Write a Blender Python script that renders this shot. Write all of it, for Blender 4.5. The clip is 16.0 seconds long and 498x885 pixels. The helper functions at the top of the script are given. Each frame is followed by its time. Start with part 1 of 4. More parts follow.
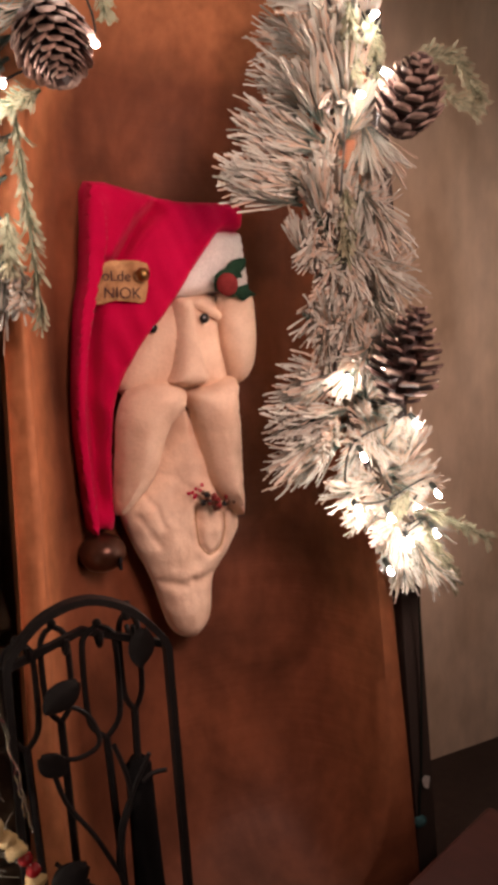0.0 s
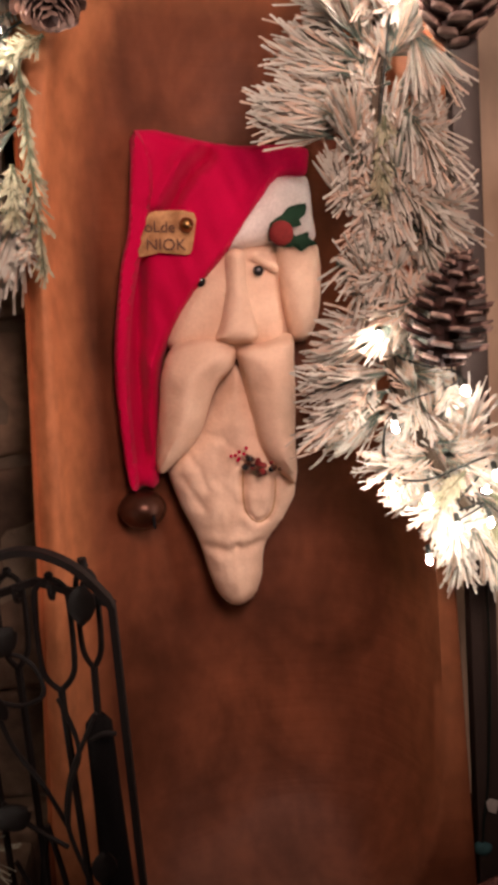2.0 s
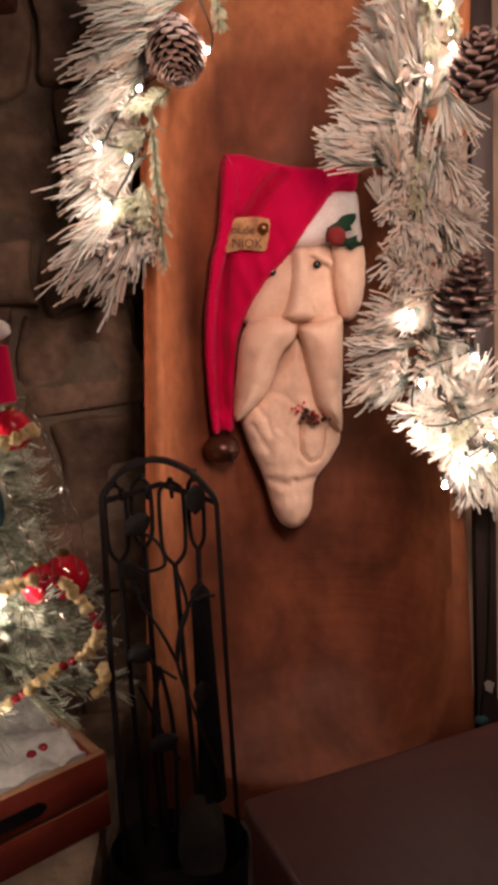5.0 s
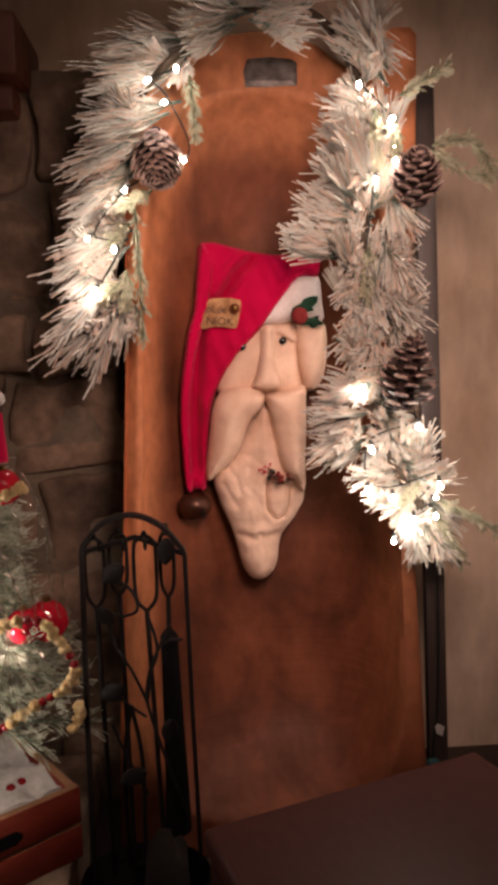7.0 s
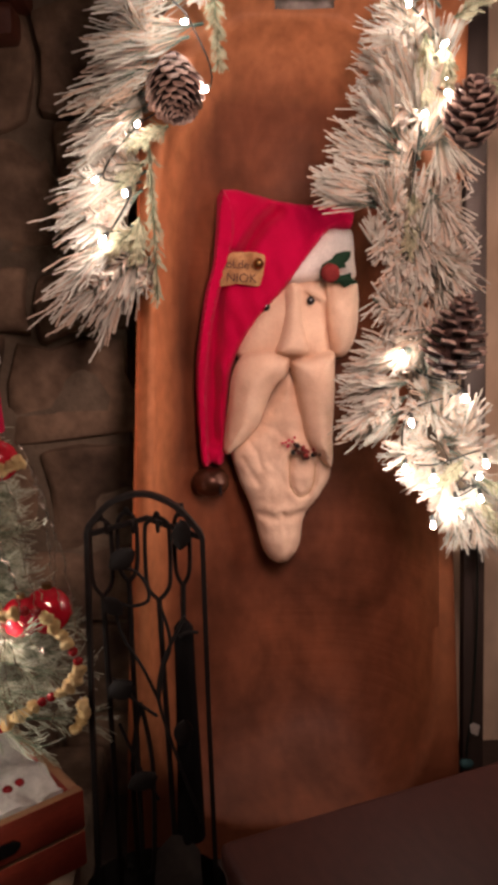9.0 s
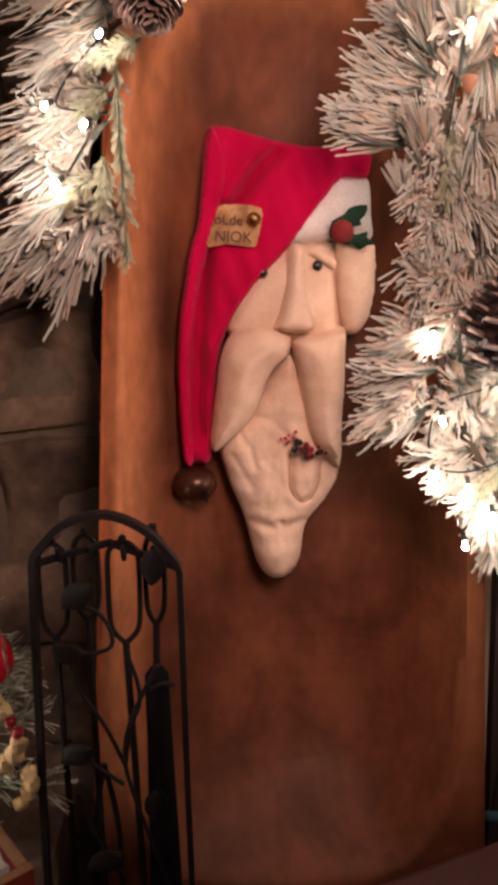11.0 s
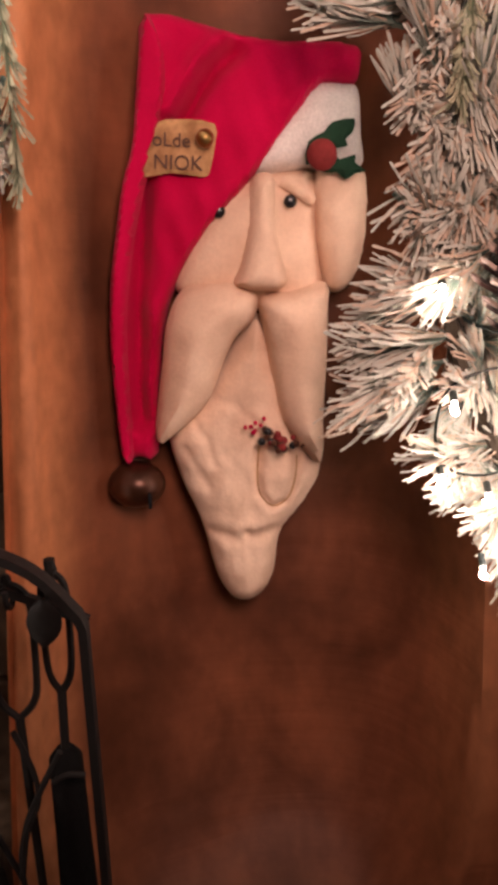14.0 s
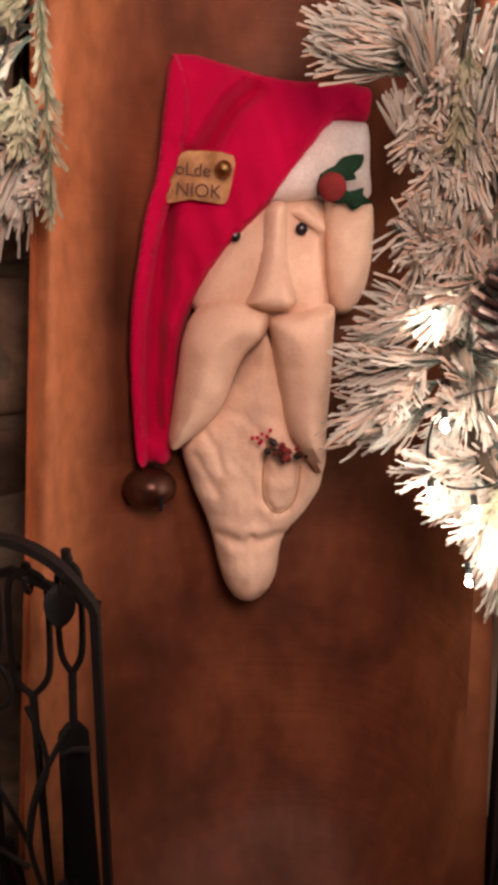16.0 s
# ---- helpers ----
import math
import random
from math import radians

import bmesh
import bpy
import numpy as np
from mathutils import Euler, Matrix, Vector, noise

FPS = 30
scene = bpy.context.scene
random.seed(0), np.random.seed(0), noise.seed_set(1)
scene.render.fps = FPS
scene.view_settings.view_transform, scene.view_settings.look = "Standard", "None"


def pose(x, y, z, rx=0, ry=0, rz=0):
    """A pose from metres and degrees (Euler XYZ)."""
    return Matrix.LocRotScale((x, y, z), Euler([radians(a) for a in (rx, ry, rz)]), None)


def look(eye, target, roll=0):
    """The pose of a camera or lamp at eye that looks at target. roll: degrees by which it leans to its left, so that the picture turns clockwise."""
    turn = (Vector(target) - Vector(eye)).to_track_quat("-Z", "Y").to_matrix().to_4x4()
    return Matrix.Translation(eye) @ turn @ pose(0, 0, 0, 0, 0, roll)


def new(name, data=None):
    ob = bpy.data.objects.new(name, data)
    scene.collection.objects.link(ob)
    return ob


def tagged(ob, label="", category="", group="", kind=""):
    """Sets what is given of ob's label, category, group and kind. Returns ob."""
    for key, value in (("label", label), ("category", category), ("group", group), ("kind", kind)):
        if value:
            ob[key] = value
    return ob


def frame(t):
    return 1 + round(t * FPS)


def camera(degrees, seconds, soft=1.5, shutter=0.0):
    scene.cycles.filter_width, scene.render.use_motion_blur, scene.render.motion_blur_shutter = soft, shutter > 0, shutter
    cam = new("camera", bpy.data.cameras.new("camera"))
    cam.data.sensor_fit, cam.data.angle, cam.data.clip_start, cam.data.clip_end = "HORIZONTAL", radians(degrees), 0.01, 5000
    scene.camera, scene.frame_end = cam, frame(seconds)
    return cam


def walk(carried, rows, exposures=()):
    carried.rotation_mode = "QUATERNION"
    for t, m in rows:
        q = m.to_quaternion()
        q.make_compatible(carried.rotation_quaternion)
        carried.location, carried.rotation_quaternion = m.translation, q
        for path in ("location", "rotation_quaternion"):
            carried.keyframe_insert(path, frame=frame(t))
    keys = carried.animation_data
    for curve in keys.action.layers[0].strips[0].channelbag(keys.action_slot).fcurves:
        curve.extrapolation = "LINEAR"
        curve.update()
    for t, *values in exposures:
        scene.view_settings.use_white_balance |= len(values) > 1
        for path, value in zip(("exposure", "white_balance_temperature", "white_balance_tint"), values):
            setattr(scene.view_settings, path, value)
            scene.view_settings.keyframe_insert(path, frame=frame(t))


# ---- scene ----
cam = camera(36.3, 16.0, soft=4.8)
METRES = 1.35
START = pose(-0.30, 0.0, 0.78, -9.58, 2.91, -24.66)
ROWS = [
    (0.0, 0.0, 0.0, 0.0, 0.0, 0.0, -0.0),
    (0.5, 0.0406, 0.0187, -0.0064, 4.78, -0.68, 0.11),
    (1.0, 0.0602, 0.0817, -0.0026, 10.02, -1.23, -0.21),
    (1.5, 0.1249, 0.0977, 0.0113, 15.84, -1.89, -1.53),
    (2.0, 0.1708, 0.0732, -0.0006, 19.62, -2.89, -2.69),
    (2.5, 0.1686, 0.0049, -0.011, 20.66, -3.47, -3.29),
    (3.0, 0.1702, -0.0625, -0.029, 20.83, -4.24, -4.03),
    (5.5, 0.2074, -0.1272, -0.0381, 21.21, -2.48, -3.99),
    (6.0, 0.23, -0.1576, -0.0229, 20.66, 0.22, -4.02),
    (6.5, 0.2446, -0.1843, -0.0249, 20.45, 0.73, -4.4),
    (7.0, 0.2479, -0.1791, -0.0264, 20.54, 0.82, -4.71),
    (7.5, 0.245, -0.1655, -0.0244, 20.77, 0.31, -4.93),
    (8.0, 0.2344, -0.1538, -0.0259, 20.93, -0.5, -5.1),
    (8.5, 0.2143, -0.1392, -0.0298, 20.99, -1.14, -5.34),
    (11.0, 0.1522, 0.0212, 0.001, 20.59, -4.43, -6.03),
    (11.5, 0.1464, 0.0284, -0.006, 20.24, -5.99, -5.55),
    (12.0, 0.1413, 0.0452, -0.0079, 20.37, -7.51, -5.31),
    (12.5, 0.1426, 0.0854, -0.0034, 20.83, -8.05, -5.41),
    (13.0, 0.144, 0.1251, 0.0024, 20.97, -7.28, -5.54),
    (13.5, 0.1396, 0.1539, 0.0031, 20.71, -7.6, -5.66),
    (14.0, 0.1309, 0.1735, 0.0111, 20.92, -7.22, -5.57),
    (14.5, 0.1203, 0.1846, 0.0114, 21.2, -7.08, -5.64),
    (15.0, 0.1228, 0.1745, 0.0117, 21.58, -6.8, -5.94),
    (15.5, 0.1342, 0.1558, 0.011, 21.96, -6.38, -6.6),
    (16.0, 0.1499, 0.1433, 0.0114, 22.36, -6.16, -7.44),
]
walk(cam, [(t, START @ pose(METRES * x, METRES * y, METRES * z, 90 + pitch, roll, yaw)) for t, x, y, z, yaw, pitch, roll in ROWS],
     exposures=[(0.0, 0.0), (16.0, 0.0)])

# ---- light ----
world = bpy.data.worlds.new("world")
scene.world = world
world.use_nodes = True
world.node_tree.nodes["Background"].inputs[0].default_value = (1.0, 0.72, 0.5, 1)
world.node_tree.nodes["Background"].inputs[1].default_value = 0.02

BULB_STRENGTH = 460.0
# Unseen spot without a fixture, added to brighten doll, bowl and wall.
lamp_data = bpy.data.lights.new("unseen_key_light", "SPOT")
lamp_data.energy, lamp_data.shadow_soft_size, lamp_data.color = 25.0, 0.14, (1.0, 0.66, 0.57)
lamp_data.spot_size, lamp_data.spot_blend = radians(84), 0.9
key_light = new("unseen_key_light", lamp_data)
key_light.matrix_world = look((0.12, 0.02, 1.03), (0.08, 0.85, 0.72))

# Dim fill lamp added out of view to lift the dark stone and plaster.
fill_data = bpy.data.lights.new("fill_light", "AREA")
fill_data.energy, fill_data.size, fill_data.color = 3.8, 0.6, (1.0, 0.66, 0.55)
fill_light = new("fill_light", fill_data)
fill_light.matrix_world = look((0.2, -1.2, 2.4), (0.0, 0.8, 0.7))


# ---- materials ----
def rgb(c):
    return (*c, 1.0)


def make(name, colour, rough=0.6, metal=0.0, dark=None, scale=8.0, stretch=(1, 1, 1), fine=120.0, bump=0.1, contrast=(0.35, 0.65), sheen=0.0, island=0.0, spec=0.5, stain=0.0, ripple=0.0, worn_lit=None, grain=0.35):
    """A surface with a broad and a fine variation of its colour, and a fine relief."""
    m = bpy.data.materials.new(name)
    m.use_nodes = True
    nt = m.node_tree
    n, l = nt.nodes, nt.links
    b = n["Principled BSDF"]
    b.inputs["Roughness"].default_value = rough
    b.inputs["Metallic"].default_value = metal
    b.inputs["Sheen Weight"].default_value = sheen
    b.inputs["Specular IOR Level"].default_value = spec
    co = n.new("ShaderNodeTexCoord")
    mp = n.new("ShaderNodeMapping")
    mp.inputs["Scale"].default_value = stretch
    l.new(co.outputs["Object"], mp.inputs["Vector"])
    big = n.new("ShaderNodeTexNoise")
    big.inputs["Scale"].default_value, big.inputs["Detail"].default_value = scale, 6
    l.new(mp.outputs[0], big.inputs["Vector"])
    ramp = n.new("ShaderNodeValToRGB")
    ramp.color_ramp.elements[0].position, ramp.color_ramp.elements[1].position = contrast
    ramp.color_ramp.elements[0].color = rgb(dark or [c * 0.7 for c in colour])
    ramp.color_ramp.elements[1].color = rgb(colour)
    l.new(big.outputs["Fac"], ramp.inputs[0])
    small = n.new("ShaderNodeTexNoise")
    small.inputs["Scale"].default_value, small.inputs["Detail"].default_value = fine, 4
    l.new(mp.outputs[0], small.inputs["Vector"])
    mix = n.new("ShaderNodeMixRGB")
    mix.blend_type = "MULTIPLY"
    mix.inputs[0].default_value = grain
    l.new(ramp.outputs[0], mix.inputs[1])
    grey = n.new("ShaderNodeMapRange")
    grey.inputs[1].default_value, grey.inputs[2].default_value, grey.inputs[3].default_value, grey.inputs[4].default_value = 0.3, 0.7, 0.55, 1.15
    l.new(small.outputs["Fac"], grey.inputs[0])
    l.new(grey.outputs[0], mix.inputs[2])
    last = mix.outputs[0]
    if stain:
        blot = n.new("ShaderNodeTexNoise")
        blot.inputs["Scale"].default_value, blot.inputs["Detail"].default_value, blot.inputs["Distortion"].default_value = 6.0, 8, 0.6
        l.new(co.outputs["Object"], blot.inputs["Vector"])
        sr = n.new("ShaderNodeMapRange")
        sr.inputs[1].default_value, sr.inputs[2].default_value, sr.inputs[3].default_value, sr.inputs[4].default_value = 0.42, 0.60, 1.0, 1 - stain
        l.new(blot.outputs["Fac"], sr.inputs[0])
        m3 = n.new("ShaderNodeMixRGB")
        m3.blend_type = "MULTIPLY"
        m3.inputs[0].default_value = 1.0
        l.new(last, m3.inputs[1])
        l.new(sr.outputs[0], m3.inputs[2])
        last = m3.outputs[0]
    if island:
        geo = n.new("ShaderNodeNewGeometry")
        vary = n.new("ShaderNodeMapRange")
        vary.inputs[3].default_value, vary.inputs[4].default_value = 1 - island, 1 + island
        l.new(geo.outputs["Random Per Island"], vary.inputs[0])
        m2 = n.new("ShaderNodeMixRGB")
        m2.blend_type = "MULTIPLY"
        m2.inputs[0].default_value = 1.0
        l.new(last, m2.inputs[1])
        l.new(vary.outputs[0], m2.inputs[2])
        last = m2.outputs[0]
    # rim tint: worn edge plus bulb light on the left, put into colour
    if worn_lit:
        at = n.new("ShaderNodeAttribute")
        at.attribute_name = "worn_lit"
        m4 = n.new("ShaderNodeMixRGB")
        m4.inputs[2].default_value = rgb(worn_lit)
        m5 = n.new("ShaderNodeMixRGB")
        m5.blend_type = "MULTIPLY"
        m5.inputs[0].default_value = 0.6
        m5.inputs[1].default_value = rgb(worn_lit)
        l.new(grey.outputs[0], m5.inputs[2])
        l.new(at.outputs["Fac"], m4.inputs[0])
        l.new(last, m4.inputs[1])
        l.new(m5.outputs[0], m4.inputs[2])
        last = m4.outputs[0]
    l.new(last, b.inputs["Base Color"])
    bp = n.new("ShaderNodeBump")
    bp.inputs["Strength"].default_value, bp.inputs["Distance"].default_value = bump, 0.002
    l.new(small.outputs["Fac"], bp.inputs["Height"])
    if ripple:
        # shallow scraper marks across the grain
        mp2 = n.new("ShaderNodeMapping")
        mp2.inputs["Scale"].default_value = (5, 5, 75)
        l.new(co.outputs["Object"], mp2.inputs["Vector"])
        marks = n.new("ShaderNodeTexNoise")
        marks.inputs["Scale"].default_value, marks.inputs["Detail"].default_value = 1.0, 3
        l.new(mp2.outputs[0], marks.inputs["Vector"])
        bp2 = n.new("ShaderNodeBump")
        bp2.inputs["Strength"].default_value, bp2.inputs["Distance"].default_value = ripple, 0.003
        l.new(marks.outputs["Fac"], bp2.inputs["Height"])
        l.new(bp2.outputs[0], bp.inputs["Normal"])
    l.new(bp.outputs[0], b.inputs["Normal"])
    return m


def make_needles(name, core, frost, tan):
    """Flocked needles: green core, frosted tips, now and then a tan one."""
    m = bpy.data.materials.new(name)
    m.use_nodes = True
    n, l = m.node_tree.nodes, m.node_tree.links
    b = n["Principled BSDF"]
    b.inputs["Roughness"].default_value = 0.75
    at = n.new("ShaderNodeAttribute")
    at.attribute_name = "frost"
    geo = n.new("ShaderNodeNewGeometry")
    noise_tex = n.new("ShaderNodeTexNoise")
    noise_tex.inputs["Scale"].default_value = 160
    add = n.new("ShaderNodeMath")
    add.operation = "MULTIPLY_ADD"
    l.new(noise_tex.outputs["Fac"], add.inputs[0])
    add.inputs[1].default_value = 0.9
    l.new(at.outputs["Fac"], add.inputs[2])
    ramp = n.new("ShaderNodeValToRGB")
    e = ramp.color_ramp.elements
    e[0].position, e[1].position = 0.72, 1.42
    e[0].color, e[1].color = rgb(core), rgb(frost)
    l.new(add.outputs[0], ramp.inputs[0])
    pick = n.new("ShaderNodeMapRange")
    pick.inputs[1].default_value, pick.inputs[2].default_value = 0.62, 0.80
    pick.inputs[4].default_value = 0.75
    l.new(geo.outputs["Random Per Island"], pick.inputs[0])
    mix = n.new("ShaderNodeMixRGB")
    mix.inputs[2].default_value = rgb(tan)
    l.new(pick.outputs[0], mix.inputs[0])
    l.new(ramp.outputs[0], mix.inputs[1])
    l.new(mix.outputs[0], b.inputs["Base Color"])
    return m


WOOD = make("trough_wood", (0.25, 0.080, 0.037), 0.52, dark=(0.10, 0.032, 0.016), scale=4.5, stretch=(1.3, 1.3, 0.85), fine=45, bump=0.14, contrast=(0.3, 0.62), stain=0.42, ripple=0.34, spec=0.18, worn_lit=(0.54, 0.205, 0.09))
STEEL = make("worn_plate", (0.22, 0.19, 0.17), 0.5, 0.6, dark=(0.06, 0.05, 0.045), scale=40, fine=150)
RED_FELT = make("red_felt", (0.48, 0.001, 0.050), 0.95, scale=14, fine=400, bump=0.2, sheen=0.05, dark=(0.41, 0.001, 0.040), spec=0.1, grain=0.15)
WHITE_FELT = make("white_felt", (0.82, 0.75, 0.70), 0.95, scale=14, fine=400, bump=0.3, spec=0.1)
MUSLIN = make("muslin", (0.78, 0.565, 0.42), 0.95, dark=(0.68, 0.47, 0.34), scale=30, fine=260, bump=0.35, spec=0.1, grain=0.12)
BLACK = make("black_button", (0.012, 0.012, 0.014), 0.25)
TAN_PATCH = make("tan_paper", (0.50, 0.27, 0.12), 0.85, dark=(0.28, 0.13, 0.05), scale=50, fine=200)
INK = make("ink", (0.10, 0.045, 0.03), 0.8)
BRASS = make("old_brass", (0.42, 0.24, 0.09), 0.3, 1.0)
COPPER = make("rusty_bell", (0.10, 0.036, 0.018), 0.3, 0.6, dark=(0.05, 0.018, 0.010), scale=25)
HOLLY = make("holly_felt", (0.018, 0.05, 0.028), 0.9, scale=40, spec=0.1)
BERRY = make("berry_felt", (0.22, 0.03, 0.03), 0.9, scale=60, fine=300, spec=0.1)
IRON = make("black_iron", (0.016, 0.013, 0.012), 0.6, 0.2, spec=0.25, fine=160, bump=0.3)
ASH = make("ashy_iron", (0.045, 0.033, 0.026), 0.75, 0.1, dark=(0.02, 0.016, 0.014), scale=30, fine=160, bump=0.3)
BRISTLE = make("black_bristle", (0.008, 0.007, 0.007), 0.9, spec=0.1, fine=300, bump=0.6)
PLASTER = make("beige_plaster", (0.76, 0.61, 0.45), 0.85, dark=(0.48, 0.355, 0.24), scale=4.6, stretch=(1.2, 1, 0.55), fine=30, bump=0.35, contrast=(0.38, 0.62), stain=0.10)
STONE = make("stone", (0.34, 0.235, 0.16), 0.9, dark=(0.13, 0.09, 0.064), scale=9, fine=60, bump=1.0, spec=0.2, grain=0.6, stain=0.4)
MORTAR = make("mortar", (0.20, 0.155, 0.11), 0.95, scale=20, fine=120, bump=0.8)
MANTEL = make("mantel_wood", (0.16, 0.045, 0.025), 0.5, scale=6, stretch=(0.5, 2, 2))
TABLE = make("red_brown_wood", (0.070, 0.022, 0.017), 0.55, spec=0.3, dark=(0.058, 0.018, 0.014), scale=5, stretch=(1, 0.4, 1), fine=90, bump=0.04)
CRATE = make("red_painted_wood", (0.42, 0.06, 0.032), 0.6, dark=(0.25, 0.034, 0.02), scale=9, stretch=(1, 1, 3), fine=90, bump=0.3)
CRATE_EDGE = make("bare_crate_wood", (0.36, 0.18, 0.09), 0.75, scale=20, fine=90)
COTTON = make("cotton_wadding", (0.72, 0.68, 0.62), 1.0, scale=25, fine=120, bump=1.0, spec=0.05)
NEEDLE = make_needles("flocked_needles", (0.075, 0.110, 0.088), (0.47, 0.46, 0.40), (0.52, 0.35, 0.25))
FIR = make_needles("fir_needles", (0.08, 0.10, 0.055), (0.34, 0.34, 0.23), (0.32, 0.27, 0.17))
TREE_NEEDLE = make_needles("tree_needles", (0.14, 0.17, 0.11), (0.48, 0.49, 0.38), (0.42, 0.40, 0.28))
TWIG = make("twig", (0.07, 0.05, 0.03), 0.9)
CONE = make("pine_cone_scale", (0.055, 0.022, 0.016), 0.55, dark=(0.025, 0.010, 0.008), scale=30)
CONE_TIP = make("frosted_scale_edge", (0.50, 0.36, 0.30), 0.8, dark=(0.12, 0.07, 0.055), scale=60, island=0.4)
WIRE = make("dark_green_wire", (0.006, 0.012, 0.009), 0.5)
ORNAMENT = make("red_glass_ornament", (0.55, 0.012, 0.03), 0.12)
POPCORN = make("popcorn", (0.72, 0.55, 0.28), 0.9, dark=(0.52, 0.34, 0.13), scale=60)
CRANBERRY = make("cranberry", (0.30, 0.012, 0.015), 0.25)
TINSEL = make("clear_tinsel", (0.9, 0.84, 0.74), 0.12, 0.9)
TEAL = make("teal_felt", (0.02, 0.075, 0.08), 0.9)
CLOTH_WHITE = make("white_tag", (0.7, 0.66, 0.6), 0.8)
ROOM = make("room_paint", (0.42, 0.34, 0.25), 0.9, scale=3)
DARK_BROWN = make("dark_mottled_brown", (0.045, 0.03, 0.024), 0.6, dark=(0.022, 0.015, 0.012), scale=6, stretch=(3, 3, 0.5))
FLOOR = make("dark_hearth", (0.05, 0.032, 0.025), 0.7, scale=6, fine=60, bump=0.4)

GLOW = bpy.data.materials.new("warm_bulb")
GLOW.use_nodes = True
GLOW.node_tree.nodes.clear()
em = GLOW.node_tree.nodes.new("ShaderNodeEmission")
em.inputs[0].default_value, em.inputs[1].default_value = (1.0, 0.83, 0.74, 1), BULB_STRENGTH
out = GLOW.node_tree.nodes.new("ShaderNodeOutputMaterial")
GLOW.node_tree.links.new(em.outputs[0], out.inputs[0])


# ---- building tools ----
def mesh_of(name, bm, mats, smooth=True, sharp=40):
    bm.normal_update()
    for f in bm.faces:
        f.smooth = smooth
    for e in bm.edges:
        if len(e.link_faces) == 2 and e.calc_face_angle(0) > radians(sharp):
            e.smooth = False
    me = bpy.data.meshes.new(name)
    bm.to_mesh(me)
    bm.free()
    for m in (mats if isinstance(mats, (list, tuple)) else [mats]):
        me.materials.append(m)
    return me


def part(name, bm, material, parent=None, label="", smooth=True, sharp=40):
    ob = new(name, mesh_of(name, bm, material, smooth, sharp))
    ob.parent = parent
    return tagged(ob, label)


def thing(name, at, label, category, group="", kind=""):
    ob = new(name)
    ob.location = at
    ob.empty_display_size = 0.05
    return tagged(ob, label, category, group, kind)


def shift(bm, at):
    """Bring world places into the frame of an Empty at 'at'."""
    bmesh.ops.translate(bm, verts=bm.verts, vec=-Vector(at))
    return bm


def box(bm, lo, hi, bevel=0.0, seg=2, mat=0):
    m = Matrix.LocRotScale([(a + b) / 2 for a, b in zip(lo, hi)], None, [b - a for a, b in zip(lo, hi)])
    geo = bmesh.ops.create_cube(bm, size=1, matrix=m)
    faces = {f for v in geo["verts"] for f in v.link_faces}
    if bevel:
        edges = list({e for v in geo["verts"] for e in v.link_edges})
        res = bmesh.ops.bevel(bm, geom=edges, offset=bevel, segments=seg, affect="EDGES", profile=0.6)
        faces = set(res["faces"]) | {f for f in faces if f.is_valid}
    for f in faces:
        f.material_index = mat


def tube(bm, pts, radius, sides=6, mat=0, flat=1.0, closed=False):
    """A rod along points; radius may be a list."""
    pts = [Vector(p) for p in pts]
    count = len(pts)
    rad = radius if isinstance(radius, (list, tuple)) else [radius] * count
    rings, up = [], Vector((0.13, 1, 0.07)).normalized()
    for i, p in enumerate(pts):
        a = pts[i - 1] if (i or closed) else p
        b = pts[(i + 1) % count] if (i < count - 1 or closed) else p
        d = (b - a).normalized()
        side = d.cross(up).normalized()
        nor = side.cross(d).normalized()
        rings.append([bm.verts.new(p + rad[i] * (math.cos(2 * math.pi * k / sides) * side + flat * math.sin(2 * math.pi * k / sides) * nor)) for k in range(sides)])
    for i in range(count if closed else count - 1):
        r, s = rings[i], rings[(i + 1) % count]
        for k in range(sides):
            f = bm.faces.new((r[k], r[(k + 1) % sides], s[(k + 1) % sides], s[k]))
            f.material_index = mat
    if not closed:
        for r in (rings[0][::-1], rings[-1]):
            bm.faces.new(r).material_index = mat


def curve(pts, n=8, closed=False):
    """A smooth line through points (Catmull-Rom)."""
    pts = [Vector(p) for p in pts]
    c, res = len(pts), []
    for i in range(c if closed else c - 1):
        if closed:
            p0, p1, p2, p3 = pts[i - 1], pts[i], pts[(i + 1) % c], pts[(i + 2) % c]
        else:
            p0, p1, p2, p3 = pts[max(i - 1, 0)], pts[i], pts[i + 1], pts[min(i + 2, c - 1)]
        for k in range(n):
            t = k / n
            res.append(0.5 * ((2 * p1) + (p2 - p0) * t + (2 * p0 - 5 * p1 + 4 * p2 - p3) * t * t + (3 * p1 - p0 - 3 * p2 + p3) * t ** 3))
    if not closed:
        res.append(pts[-1])
    return res


def ball(bm, at, r, mat=0, seg=12, scale=(1, 1, 1)):
    geo = bmesh.ops.create_uvsphere(bm, u_segments=seg, v_segments=max(6, seg * 2 // 3), radius=1, matrix=Matrix.LocRotScale(at, None, [r * s for s in scale]))
    for f in {f for v in geo["verts"] for f in v.link_faces}:
        f.material_index = mat


def edge_distance(P, line):
    """The distance of points P (n, 2) from a closed line (m, 2)."""
    A, B = line, np.roll(line, -1, axis=0)
    best = np.full(len(P), 9.0)
    for a, b in zip(A, B):
        d = b - a
        t = np.clip(((P - a) @ d) / max(d @ d, 1e-12), 0, 1)
        best = np.minimum(best, np.linalg.norm(P - a - t[:, None] * d, axis=1))
    return best


